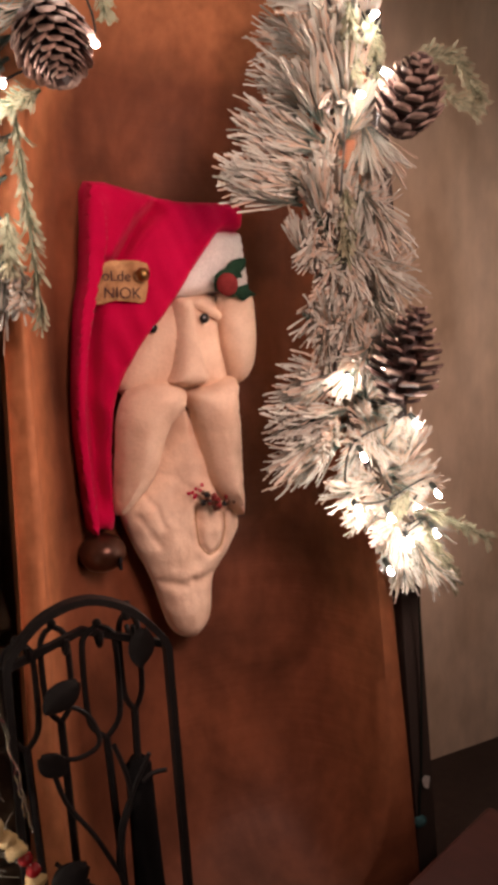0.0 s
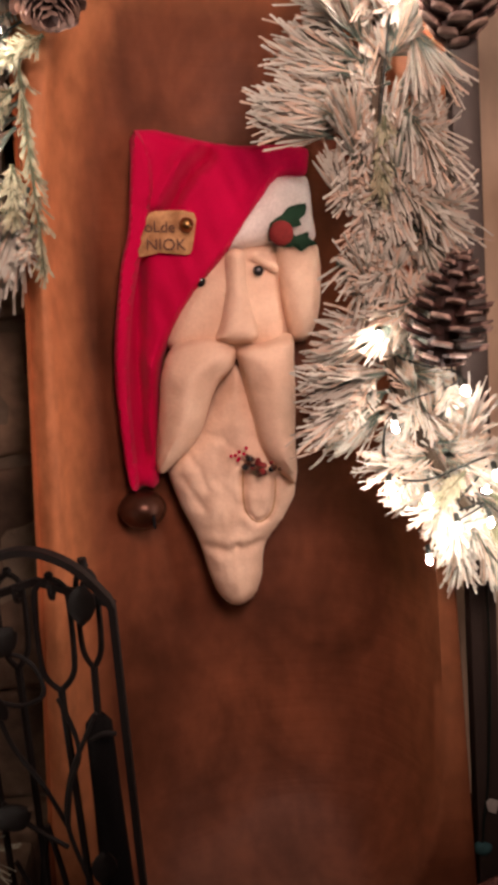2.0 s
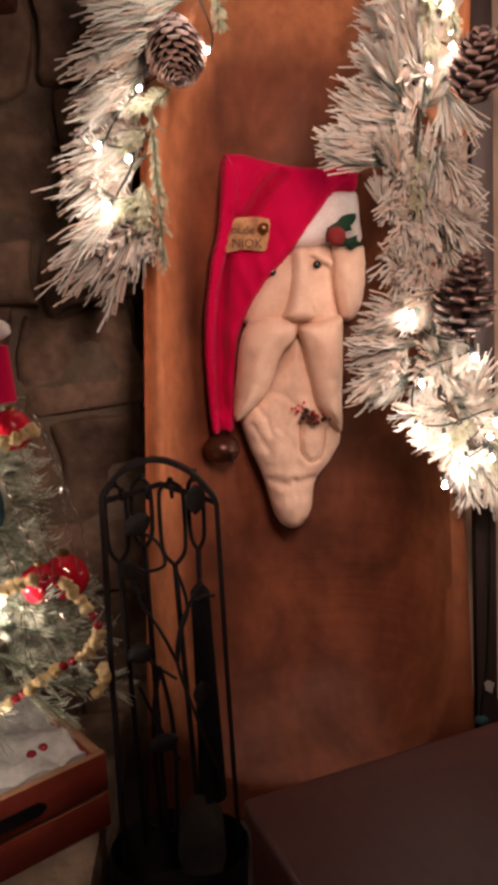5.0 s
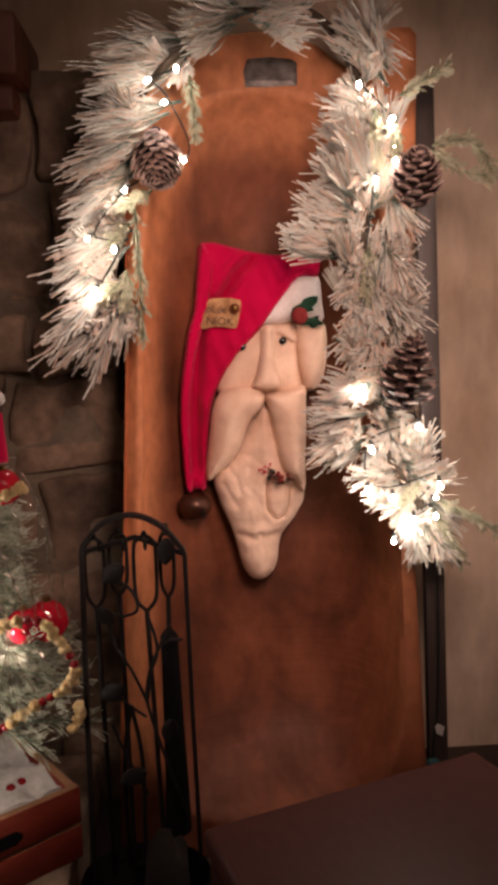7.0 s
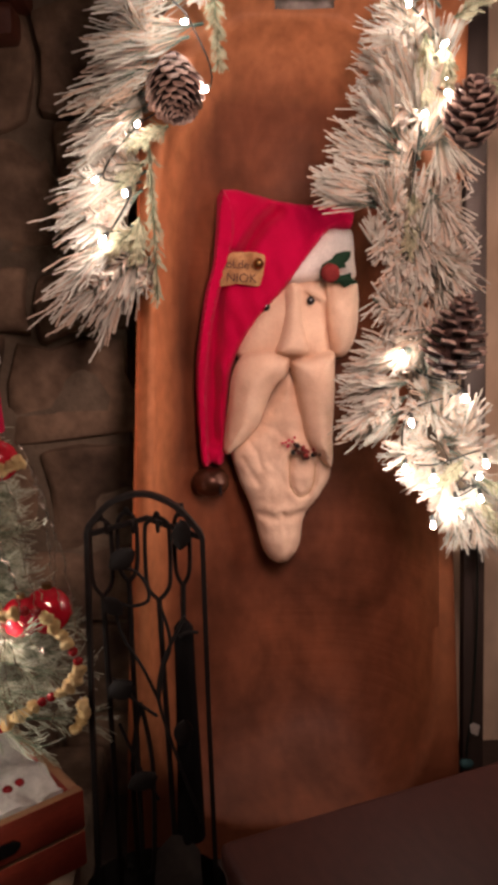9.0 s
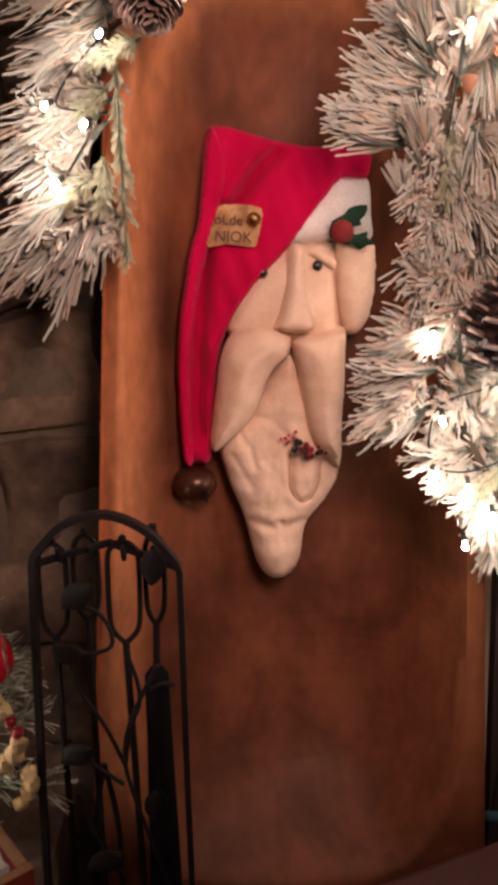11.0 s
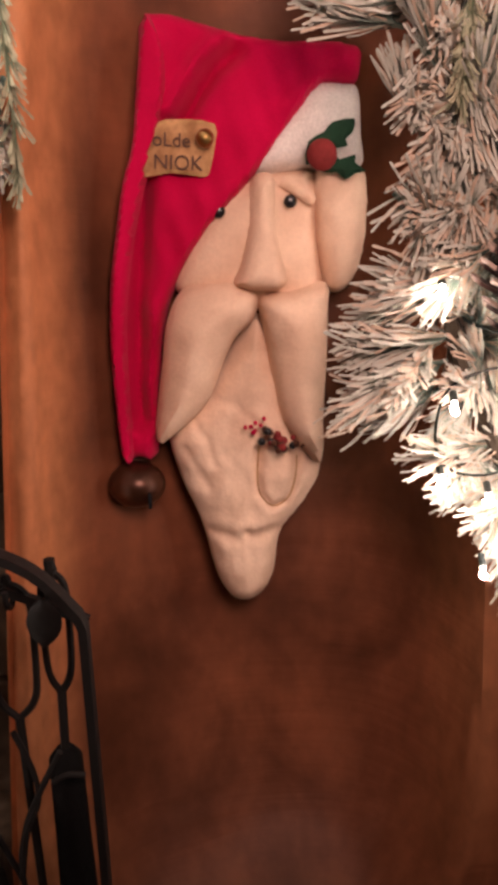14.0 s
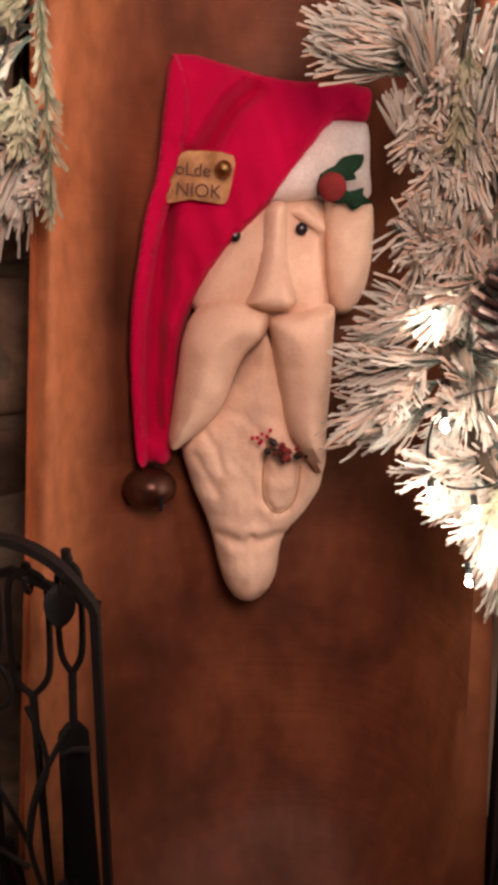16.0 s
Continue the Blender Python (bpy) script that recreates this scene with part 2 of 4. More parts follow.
def inside(P, line):
    A, B = line, np.roll(line, -1, axis=0)
    res = np.zeros(len(P), bool)
    for a, b in zip(A, B):
        c = (a[1] > P[:, 1]) != (b[1] > P[:, 1])
        with np.errstate(divide="ignore", invalid="ignore"):
            res ^= c & (P[:, 0] < (b[0] - a[0]) * (P[:, 1] - a[1]) / (b[1] - a[1]) + a[0])
    return res


def sheet(outline, step):
    """A filled outline in the xz plane: points and triangles."""
    from mathutils.geometry import delaunay_2d_cdt
    line = np.array(outline)
    lo, hi = line.min(0), line.max(0)
    gx, gz = np.meshgrid(np.arange(lo[0], hi[0], step), np.arange(lo[1], hi[1], step * 0.87))
    gx = gx + (np.arange(gx.shape[0]) % 2)[:, None] * step / 2
    P = np.stack([gx.ravel(), gz.ravel()], 1)
    P = P[inside(P, line)]
    P = P[edge_distance(P, line) > step * 0.45]
    verts = [Vector(p) for p in line] + [Vector(p) for p in P]
    n = len(line)
    edges = [(i, (i + 1) % n) for i in range(n)]
    vs, _, fs, *_ = delaunay_2d_cdt(verts, edges, [], 1, 1e-6)
    return np.array([(v[0], v[1]) for v in vs]), [tuple(f) for f in fs], line


def rim_y(z):
    """The plane of the trough's rim, which leans back a little."""
    return 0.772 + 0.08 * (z - 0.78)


def cushion(bm, outline, back, thick, round_off, mat=0, step=0.005, bumps=None, base=None, smooth_n=4, back_thick=0.004):
    """A stuffed shape: the outline, bulging to the front by 'thick', its edge rounded over 'round_off'. back: metres behind the rim's plane."""
    line = [(p.x, p.z) for p in curve([(x, 0, z) for x, z in outline], smooth_n, True)] if smooth_n else outline
    P, faces, line = sheet(line, step)
    d = edge_distance(P, np.array(line))
    u = np.clip(d / round_off, 0, 1)
    h = thick * np.sqrt(np.clip(1 - (1 - u) ** 2, 0, 1))
    y0 = np.array([rim_y(z) for z in P[:, 1]]) + back if base is None else np.array([base(x, z) for x, z in P])
    if bumps is not None:
        h = h + np.array([bumps(x, z) for x, z in P]) * np.clip(d / 0.006, 0, 1)
    front = [bm.verts.new((x, y - hh, z)) for (x, z), y, hh in zip(P, y0, h)]
    rear = [bm.verts.new((x, y + back_thick * min(1, uu * 3) + 0.0005, z)) for (x, z), y, uu in zip(P, y0, u)]
    for a, b, c in faces:
        f = bm.faces.new((front[a], front[b], front[c]))
        g = bm.faces.new((rear[c], rear[b], rear[a]))
        f.normal_update()
        if f.normal.y > 0:
            f.normal_flip(), g.normal_flip()
        f.material_index = g.material_index = mat
    n = len(line)
    idx = {}
    for i, (x, z) in enumerate(P):
        idx[(round(x, 5), round(z, 5))] = i
    ids = [idx.get((round(float(x), 5), round(float(z), 5))) for x, z in line]
    for a, b in zip(ids, ids[1:] + ids[:1]):
        if a is not None and b is not None and a != b:
            try:
                bm.faces.new((front[b], front[a], rear[a], rear[b])).material_index = mat
            except ValueError:
                pass


def bell_curve(d, w):
    return math.exp(-(d / w) ** 2)


def seg_dist(x, z, a, b):
    ax, az, bx, bz = *a, *b
    dx, dz = bx - ax, bz - az
    t = max(0.0, min(1.0, ((x - ax) * dx + (z - az) * dz) / (dx * dx + dz * dz)))
    return math.hypot(x - ax - t * dx, z - az - t * dz)


def path_dist(x, z, pts):
    return min(seg_dist(x, z, a, b) for a, b in zip(pts, pts[1:]))


# ---- the setting ----
def slab(name, lo, hi, material, label, category, bevel=0.0):
    bm = bmesh.new()
    box(bm, lo, hi, bevel)
    return tagged(part(name, bm, material), label, category, kind="structure")


slab("wall_north", (-1.8, 0.985, -0.1), (1.8, 1.10, 2.5), PLASTER, "beige mottled faux-painted plaster wall", "wall")
# Three walls and the ceiling are out of view, added to bounce light.
slab("wall_south", (-1.8, -2.6, -0.1), (1.8, -2.5, 2.5), ROOM, "unseen plain tan wall that closes the room", "wall")
slab("wall_west", (-1.9, -2.6, -0.1), (-1.8, 1.10, 2.5), ROOM, "unseen plain tan wall that closes the room", "wall")
slab("wall_east", (1.8, -2.6, -0.1), (1.9, 1.10, 2.5), ROOM, "unseen plain tan wall that closes the room", "wall")
slab("ceiling", (-1.9, -2.6, 2.5), (1.9, 1.10, 2.6), ROOM, "unseen plain tan ceiling that closes the room", "ceiling")
slab("floor", (-1.9, -2.6, -0.1), (1.9, 1.10, 0.0), FLOOR, "dark stone hearth floor in shadow", "floor")


def stone_wall():
    """Rough stones in courses on a mortar core, beside the trough."""
    core_bm = bmesh.new()
    box(core_bm, (-1.2, 0.888, 0.0), (-0.235, 0.985, 1.20))
    core = tagged(part("wall_stone", core_bm, MORTAR), "rough brown fieldstone fireplace wall with recessed mortar", "stone wall", kind="structure")
    rnd = random.Random(4)
    z = 0.0
    row = 0
    while z < 1.18:
        hgt = [0.13, 0.16, 0.12, 0.17, 0.15, 0.11, 0.18, 0.16][row % 8]
        hgt = min(hgt, 1.215 - z)
        x = -0.222
        while x > -1.1:
            wid = rnd.uniform(0.10, 0.26)
            skew = rnd.uniform(-0.012, 0.012)
            bm = bmesh.new()
            proud = rnd.uniform(0.012, 0.035)
            box(bm, (x - wid + 0.006, 0.895 - proud, z + 0.005), (x - 0.006, 0.95, z + hgt - 0.006), 0.014, 2)
            bmesh.ops.subdivide_edges(bm, edges=bm.edges[:], cuts=2, use_grid_fill=True)
            for v in bm.verts:
                v.co.y += 0.006 * noise.noise(v.co * 38) + 0.010 * noise.noise(v.co * 17)
                v.co += Vector((noise.noise(v.co * 11), noise.noise(v.co * 13 + Vector((5, 0, 0))), noise.noise(v.co * 12 + Vector((0, 7, 0))))) * 0.022 + Vector((0, 0, skew * (v.co.x - x) / wid))
            part("stone", bm, STONE, core, sharp=60)
            x -= wid
        z += hgt
        row += 1


stone_wall()
slab("mantel", (-1.1, 0.80, 1.165), (-0.345, 0.97, 1.255), MANTEL, "dark red-brown wooden mantel beam on the stone wall", "mantel", 0.012)
slab("trim", (-1.1, 0.825, 1.122), (-0.36, 0.90, 1.164), MANTEL, "narrow dark red-brown moulding under the mantel beam", "moulding", 0.010)
slab("hearth_step", (-1.2, 0.42, 0.0), (-0.285, 0.86, 0.10), STONE, "rough low stone hearth step", "hearth", 0.015)


# ---- the wooden trough ----
MID_Z, HALF_H = 0.594, 0.544


def bowl_s(x, z):
    k = min(1.0, max(0.0, (0.75 - z) / 0.55))
    w = 0.184 + 0.020 * k * k * (3 - 2 * k) if x < -0.004 else 0.196 + 0.010 * k
    nz = 3.2 if z > MID_Z else 6.3
    return (abs((x + 0.004) / w) ** 3.2 + abs((z - MID_Z) / HALF_H) ** nz) ** (1 / 3.2)


def smooth_min(a, b, k):
    h = max(0.0, k - abs(a - b)) / k
    return max(0.0, min(a, b) - h * h * k * 0.25 * min(1.0, min(a, b) / 0.02))


def bowl_depth(x, z):
    s = min(bowl_s(x, z), 1.0)
    k = min(1.0, max(0.0, (x + 0.09) / 0.12))
    power = 2.5 + 1.7 * k * k * (3 - 2 * k)
    # the lower end is cut as a flat slope that meets the hollow in an arc
    return smooth_min(0.15 * (1 - s ** power) ** 0.8, 1.7 * max(0.0, z - (MID_Z - HALF_H)), 0.03)


def trough():
    base = (0.0, 0.80, 0.0)
    root = thing("wooden_trough", base, "carved honey-brown wooden dough trough leaning upright on the wall", "wooden trough")
    left = [(-0.240, 0.004), (-0.233, 0.20), (-0.218, 0.50), (-0.204, 0.79), (-0.199, 1.01), (-0.203, 1.19)]
    top = [(-0.198, 1.205), (-0.168, 1.205), (-0.163, 1.19), (-0.155, 1.155), (-0.12, 1.172), (-0.092, 1.200), (-0.05, 1.219), (-0.005, 1.226), (0.045, 1.219), (0.086, 1.206), (0.12, 1.18), (0.165, 1.16), (0.187, 1.185), (0.190, 1.222), (0.197, 1.231), (0.226, 1.231), (0.234, 1.222)]
    right = [(0.229, 1.05), (0.223, 0.94), (0.211, 0.79), (0.214, 0.50), (0.225, 0.19), (0.232, 0.004)]
    coarse = left + top + right
    outline = []
    for a, b in zip(coarse, coarse[1:] + coarse[:1]):
        n = max(1, int(math.dist(a, b) / 0.02))
        outline += [(a[0] + (b[0] - a[0]) * k / n, a[1] + (b[1] - a[1]) * k / n) for k in range(n)]
    # rim circle of the hollow, as a closed line
    hollow = []
    for i in range(160):
        a = 2 * math.pi * i / 160
        lo_r, hi_r = 0.0, 1.2
        for _ in range(30):
            r = (lo_r + hi_r) / 2
            if bowl_s(-0.004 + r * math.cos(a), MID_Z + r * math.sin(a)) < 1:
                lo_r = r
            else:
                hi_r = r
        hollow.append((-0.004 + lo_r * math.cos(a), MID_Z + lo_r * math.sin(a)))
    from mathutils.geometry import delaunay_2d_cdt
    line = np.array(outline)
    gx, gz = np.meshgrid(np.arange(-0.23, 0.235, 0.011), np.arange(0.01, 1.24, 0.011))
    P = np.stack([gx.ravel(), gz.ravel()], 1)
    P = P[inside(P, line)]
    keep = (edge_distance(P, line) > 0.006) & (edge_distance(P, np.array(hollow)) > 0.004)
    P = P[keep]
    ring2 = [(-0.004 + (x + 0.004) * 0.975, MID_Z + (z - MID_Z) * 0.985) for x, z in hollow]
    bead = [(-0.226, 0.01), (-0.219, 0.20), (-0.204, 0.50), (-0.190, 0.79), (-0.185, 1.01), (-0.188, 1.18)]
    bead = [(a[0] + (b[0] - a[0]) * k / 12, a[1] + (b[1] - a[1]) * k / 12) for a, b in zip(bead, bead[1:]) for k in range(12)]
    P = P[np.min(np.linalg.norm(P[:, None] - np.array(bead)[None], axis=2), axis=1) > 0.005]
    verts = [Vector(p) for p in outline + hollow + ring2 + bead] + [Vector(p) for p in P]
    n, h = len(outline), len(hollow)
    edges = [(i, (i + 1) % n) for i in range(n)] + [(n + i, n + (i + 1) % h) for i in range(h)] + [(n + h + i, n + h + (i + 1) % h) for i in range(h)] + [(n + 2 * h + i, n + 2 * h + i + 1) for i in range(len(bead) - 1)]
    vs, _, fs, *_ = delaunay_2d_cdt(verts, edges, [], 1, 1e-6)
    bm = bmesh.new()
    lit_wear = bm.verts.layers.float.new("worn_lit")
    front = []
    for v in vs:
        x, z = v
        wob = 0.0025 * noise.noise(Vector((x * 9, 0, z * 6)))
        edge = np.interp(z, [b[1] for b in bead], [b[0] for b in bead])
        front.append(bm.verts.new((x, rim_y(z) + bowl_depth(x, z) + wob + max(0.0, edge - x) * 0.9, z)))
    for f in fs:
        face = bm.faces.new([front[i] for i in f])
        face.normal_update()
        if face.normal.y > 0:
            face.normal_flip()
    loop = front[:n]
    steps = [(0.004, 1.012), (0.06, 1.0), (0.13, 0.95), (0.172, 0.80)]
    for dy, s in steps:
        nxt = [bm.verts.new((v0[0] * s, rim_y(v0[1]) + dy, MID_Z + (v0[1] - MID_Z) * (1 - (1 - s) * 0.35) if s < 1 else v0[1])) for v0 in outline]
        for i in range(n):
            bm.faces.new((loop[i], loop[(i + 1) % n], nxt[(i + 1) % n], nxt[i]))
        loop = nxt
    bm.faces.new(loop)
    bmesh.ops.recalc_face_normals(bm, faces=bm.faces[:])
    for v in bm.verts:
        v.co.z = max(v.co.z, 0.001)
        # worn rim, with left-side glow and dark foot put into the tint
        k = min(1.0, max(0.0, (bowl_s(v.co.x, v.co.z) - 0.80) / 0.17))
        v[lit_wear] = k * k * (3 - 2 * k) * min(1.0, max(0.0, (v.co.z - 0.12) / 0.1)) * (1.0 if v.co.x < -0.1 and v.co.z < 1.05 else 0.75 if v.co.z > 1.05 else 0.35)
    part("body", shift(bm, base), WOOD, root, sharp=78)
    bm = bmesh.new()
    plate = [(-0.020, 1.150), (-0.016, 1.186), (0.050, 1.186), (0.057, 1.172), (0.057, 1.150), (0.050, 1.146), (-0.014, 1.146)]
    cushion(bm, plate, -0.0005, 0.003, 0.002, step=0.006, smooth_n=2)
    part("hand_hole_plate", shift(bm, base), STEEL, root, "worn grey metal plate")


trough()


# a dark narrow strip that leans beside the trough
bm = bmesh.new()
box(bm, (0.0, 0.0, 0.0), (0.030, 0.020, 1.16), 0.003)
for v in bm.verts:
    v.co = Vector((0.2345 + v.co.x + 0.004 * (1 - v.co.z / 1.16), rim_y(v.co.z) + 0.012 + v.co.y, v.co.z + 0.001))
tagged(part("dark_strip", bm, DARK_BROWN), "narrow dark brown strip leaning beside the trough", "plank")


# ---- the cloth head ----
def doll():
    bm = bmesh.new()
    hat = [(-0.092, 0.939), (-0.017, 0.924), (0.027, 0.917), (0.071, 0.917), (0.099, 0.912), (0.102, 0.900), (0.095, 0.880), (0.064, 0.876), (0.039, 0.846), (-0.002, 0.793), (-0.036, 0.757), (-0.060, 0.724), (-0.078, 0.689), (-0.085, 0.653), (-0.091, 0.596), (-0.095, 0.543), (-0.112, 0.541), (-0.127, 0.544), (-0.132, 0.597), (-0.135, 0.659), (-0.131, 0.710), (-0.124, 0.754), (-0.116, 0.797), (-0.106, 0.831), (-0.100, 0.886)]
    fold_a = [(-0.080, 0.912), (-0.086, 0.854), (-0.110, 0.791), (-0.117, 0.720), (-0.118, 0.652), (-0.116, 0.571)]
    fold_b = [(-0.102, 0.791), (-0.107, 0.720), (-0.111, 0.642), (-0.110, 0.581)]
    fold_c = [(-0.023, 0.914), (-0.047, 0.894), (-0.072, 0.854)]
    fold_d = [(-0.014, 0.905), (-0.033, 0.890), (-0.068, 0.841)]
    fold_e = [(0.057, 0.868), (0.014, 0.816), (-0.016, 0.783), (-0.056, 0.734)]
    fold_f = [(-0.095, 0.681), (-0.100, 0.611), (-0.099, 0.560)]

    fold_g = [(0.089, 0.876), (0.068, 0.872), (0.048, 0.852)]
    fold_h = [(0.081, 0.896), (0.062, 0.883), (0.033, 0.856)]

    def folds(x, z):
        return (0.007 * bell_curve(path_dist(x, z, fold_a), 0.008) - 0.022 * bell_curve(path_dist(x, z, fold_b), 0.012) + 0.012 * bell_curve(path_dist(x, z, fold_c), 0.009)
                - 0.018 * bell_curve(path_dist(x, z, fold_d), 0.010) + 0.007 * bell_curve(path_dist(x, z, fold_e), 0.012) + 0.005 * bell_curve(path_dist(x, z, fold_f), 0.008)
                + 0.004 * noise.noise(Vector((x * 25, 0, z * 14))) + 0.004 * noise.noise(Vector((x * 55 + z * 20, 4, z * 16))) - 0.006 * bell_curve(path_dist(x, z, fold_g), 0.006) + 0.005 * bell_curve(path_dist(x, z, fold_h), 0.007))

    cushion(bm, hat, 0.112, 0.030, 0.013, 0, 0.004, folds, smooth_n=3)
    pleat = [(-0.090, 0.850), (-0.107, 0.780), (-0.119, 0.700), (-0.124, 0.620), (-0.123, 0.556)]
    flap = [(-0.091, 0.934), (-0.076, 0.912), (-0.073, 0.883), (-0.078, 0.851), (-0.092, 0.806), (-0.107, 0.749), (-0.117, 0.681), (-0.118, 0.610), (-0.116, 0.548), (-0.127, 0.547), (-0.132, 0.600), (-0.134, 0.661), (-0.131, 0.710), (-0.124, 0.754), (-0.116, 0.796), (-0.106, 0.829), (-0.100, 0.883)]
    cushion(bm, flap, 0.086, 0.020, 0.008, 0, 0.004, lambda x, z: 0.005 * noise.noise(Vector((x * 40, 5, z * 12))) - 0.0045 * bell_curve(path_dist(x, z, pleat), 0.007))
    trim = [(-0.010, 0.801), (0.005, 0.828), (0.027, 0.856), (0.052, 0.885), (0.086, 0.883), (0.100, 0.877), (0.103, 0.839), (0.103, 0.810), (0.067, 0.806), (0.036, 0.805)]
    cushion(bm, trim, 0.112, 0.026, 0.02, 1, 0.006)
    face = [(-0.015, 0.801), (0.034, 0.806), (0.059, 0.804), (0.062, 0.747), (0.067, 0.698), (0.044, 0.683), (-0.037, 0.684), (-0.072, 0.698), (-0.070, 0.725), (-0.055, 0.765), (-0.038, 0.788)]
    nose = [(0.008, 0.796), (0.010, 0.757), (0.011, 0.724)]
    brow = [(0.034, 0.776), (0.036, 0.757)]

    def nose_bump(x, z):
        d = path_dist(x, z, nose)
        low = max(0.0, min(1.0, (nose[0][1] - z) / 0.10))
        return (0.006 + 0.004 * low) * bell_curve(d, 0.012 + 0.006 * low) - 0.006 * bell_curve(path_dist(x, z, brow), 0.012)

    cushion(bm, face, 0.112, 0.028, 0.04, 2, 0.004, nose_bump)
    nose_piece = [(-0.001, 0.798), (0.020, 0.800), (0.022, 0.757), (0.029, 0.724), (0.032, 0.708), (0.023, 0.699), (0.008, 0.698), (-0.011, 0.700), (-0.020, 0.707), (-0.014, 0.722), (-0.006, 0.757)]
    cushion(bm, nose_piece, 0.092, 0.030, 0.017, 2, 0.004, lambda x, z: 0.010 * max(0.0, min(1.0, (nose[0][1] - z) / 0.10)) ** 2)
    tab = [(0.057, 0.805), (0.089, 0.810), (0.106, 0.806), (0.110, 0.777), (0.107, 0.737), (0.099, 0.711), (0.085, 0.696), (0.068, 0.701), (0.060, 0.742)]
    cushion(bm, tab, 0.115, 0.036, 0.02, 2, 0.005, lambda x, z: 0.0035 * noise.noise(Vector((x * 50, 2, z * 60))))
    eyebrow = [(0.024, 0.793), (0.033, 0.801), (0.043, 0.795), (0.057, 0.783), (0.053, 0.775), (0.040, 0.782), (0.031, 0.788)]
    cushion(bm, eyebrow, 0.086, 0.006, 0.010, 2, 0.004)
    beard = [(-0.083, 0.566), (-0.049, 0.603), (-0.016, 0.656), (0.006, 0.676), (0.027, 0.634), (0.049, 0.568), (0.066, 0.526), (0.049, 0.490), (0.028, 0.464), (0.022, 0.444), (0.019, 0.420), (0.010, 0.400), (-0.006, 0.389), (-0.024, 0.391), (-0.036, 0.406), (-0.044, 0.430), (-0.050, 0.456), (-0.058, 0.481), (-0.075, 0.521)]
    crease = [(-0.049, 0.467), (-0.015, 0.461), (0.019, 0.468)]
    pocket = [(0.003, 0.556), (0.001, 0.529), (0.003, 0.508), (0.015, 0.494), (0.028, 0.497), (0.036, 0.512), (0.040, 0.542)]
    tucks = [(-0.060, 0.579), (-0.047, 0.562), (-0.039, 0.536)]
    tuck3 = [(-0.040, 0.600), (-0.018, 0.592), (-0.004, 0.578)]
    tuck4 = [(-0.030, 0.545), (-0.012, 0.530), (-0.006, 0.512)]
    tuck2 = [(-0.068, 0.552), (-0.055, 0.531), (-0.045, 0.514)]

    def beard_bump(x, z):
        return (-0.0035 * bell_curve(path_dist(x, z, crease), 0.006) - 0.007 * bell_curve(path_dist(x, z, pocket), 0.0042) - 0.0024 * bell_curve(path_dist(x, z, tucks), 0.004)
                - 0.0024 * bell_curve(path_dist(x, z, tuck2), 0.004) - 0.006 * bell_curve(math.hypot(x + 0.010, z - 0.468), 0.005) - 0.0024 * bell_curve(path_dist(x, z, tuck3), 0.005) - 0.0015 * bell_curve(path_dist(x, z, tuck4), 0.004) + 0.0028 * noise.noise(Vector((x * 48, 3, z * 60))) + 0.0008 * noise.noise(Vector((x * 130, 3, z * 70))) + 0.0032 * noise.noise(Vector((x * 18, 8, z * 18))))

    cushion(bm, beard, 0.116, 0.036, 0.045, 2, 0.0027, beard_bump)
    beard_line = np.array([(p.x, p.z) for p in curve([(x, 0, z) for x, z in beard], 4, True)])

    def beard_front(x, z):
        u = min(1.0, edge_distance(np.array([(x, z)]), beard_line)[0] / 0.045)
        return rim_y(z) + 0.116 - 0.036 * math.sqrt(1 - (1 - u) ** 2) - beard_bump(x, z)

    seam = curve([(x, 0, z) for x, z in pocket], 5)
    tube(bm, [(p.x, beard_front(p.x, p.z) - 0.0002, p.z) for p in seam], 0.0009, 5, 4)
    left_m = [(-0.067, 0.700), (-0.037, 0.709), (-0.009, 0.705), (0.004, 0.693), (-0.000, 0.673), (-0.017, 0.656), (-0.028, 0.636), (-0.040, 0.605), (-0.056, 0.583), (-0.080, 0.563), (-0.090, 0.557), (-0.096, 0.564), (-0.093, 0.593), (-0.087, 0.634), (-0.082, 0.670)]
    right_m = [(0.005, 0.693), (0.035, 0.700), (0.068, 0.706), (0.070, 0.678), (0.069, 0.632), (0.066, 0.584), (0.066, 0.546), (0.060, 0.534), (0.050, 0.543), (0.035, 0.560), (0.023, 0.583), (0.016, 0.617), (0.010, 0.658)]
    cushion(bm, left_m, 0.094, 0.042, 0.034, 2, 0.005, lambda x, z: 0.0035 * noise.noise(Vector((x * 34, 1, z * 40))) + 0.0012 * noise.noise(Vector((x * 110, 1, z * 90))))
    cushion(bm, right_m, 0.094, 0.040, 0.030, 2, 0.005, lambda x, z: 0.0045 * noise.noise(Vector((x * 22, 1, z * 110))) * max(0.0, min(1.0, (x - 0.04) / 0.02)) + 0.003 * noise.noise(Vector((x * 40, 1, z * 46))) + 0.0012 * noise.noise(Vector((x * 100, 6, z * 120))))
    for x, z in [(0.034, 0.778), (-0.031, 0.770)]:
        ball(bm, (x, rim_y(z) + 0.0835, z), 0.006, 3, 12, (1, 0.5, 1))
    patch = [(-0.089, 0.843), (-0.060, 0.847), (-0.033, 0.843), (-0.033, 0.827), (-0.038, 0.804), (-0.045, 0.799), (-0.073, 0.803), (-0.099, 0.799), (-0.096, 0.819)]
    cushion(bm, patch, 0.0755, 0.002, 0.002, 4, 0.005, lambda x, z: 0.0012 * noise.noise(Vector((x * 90, 1, z * 90))), smooth_n=2)
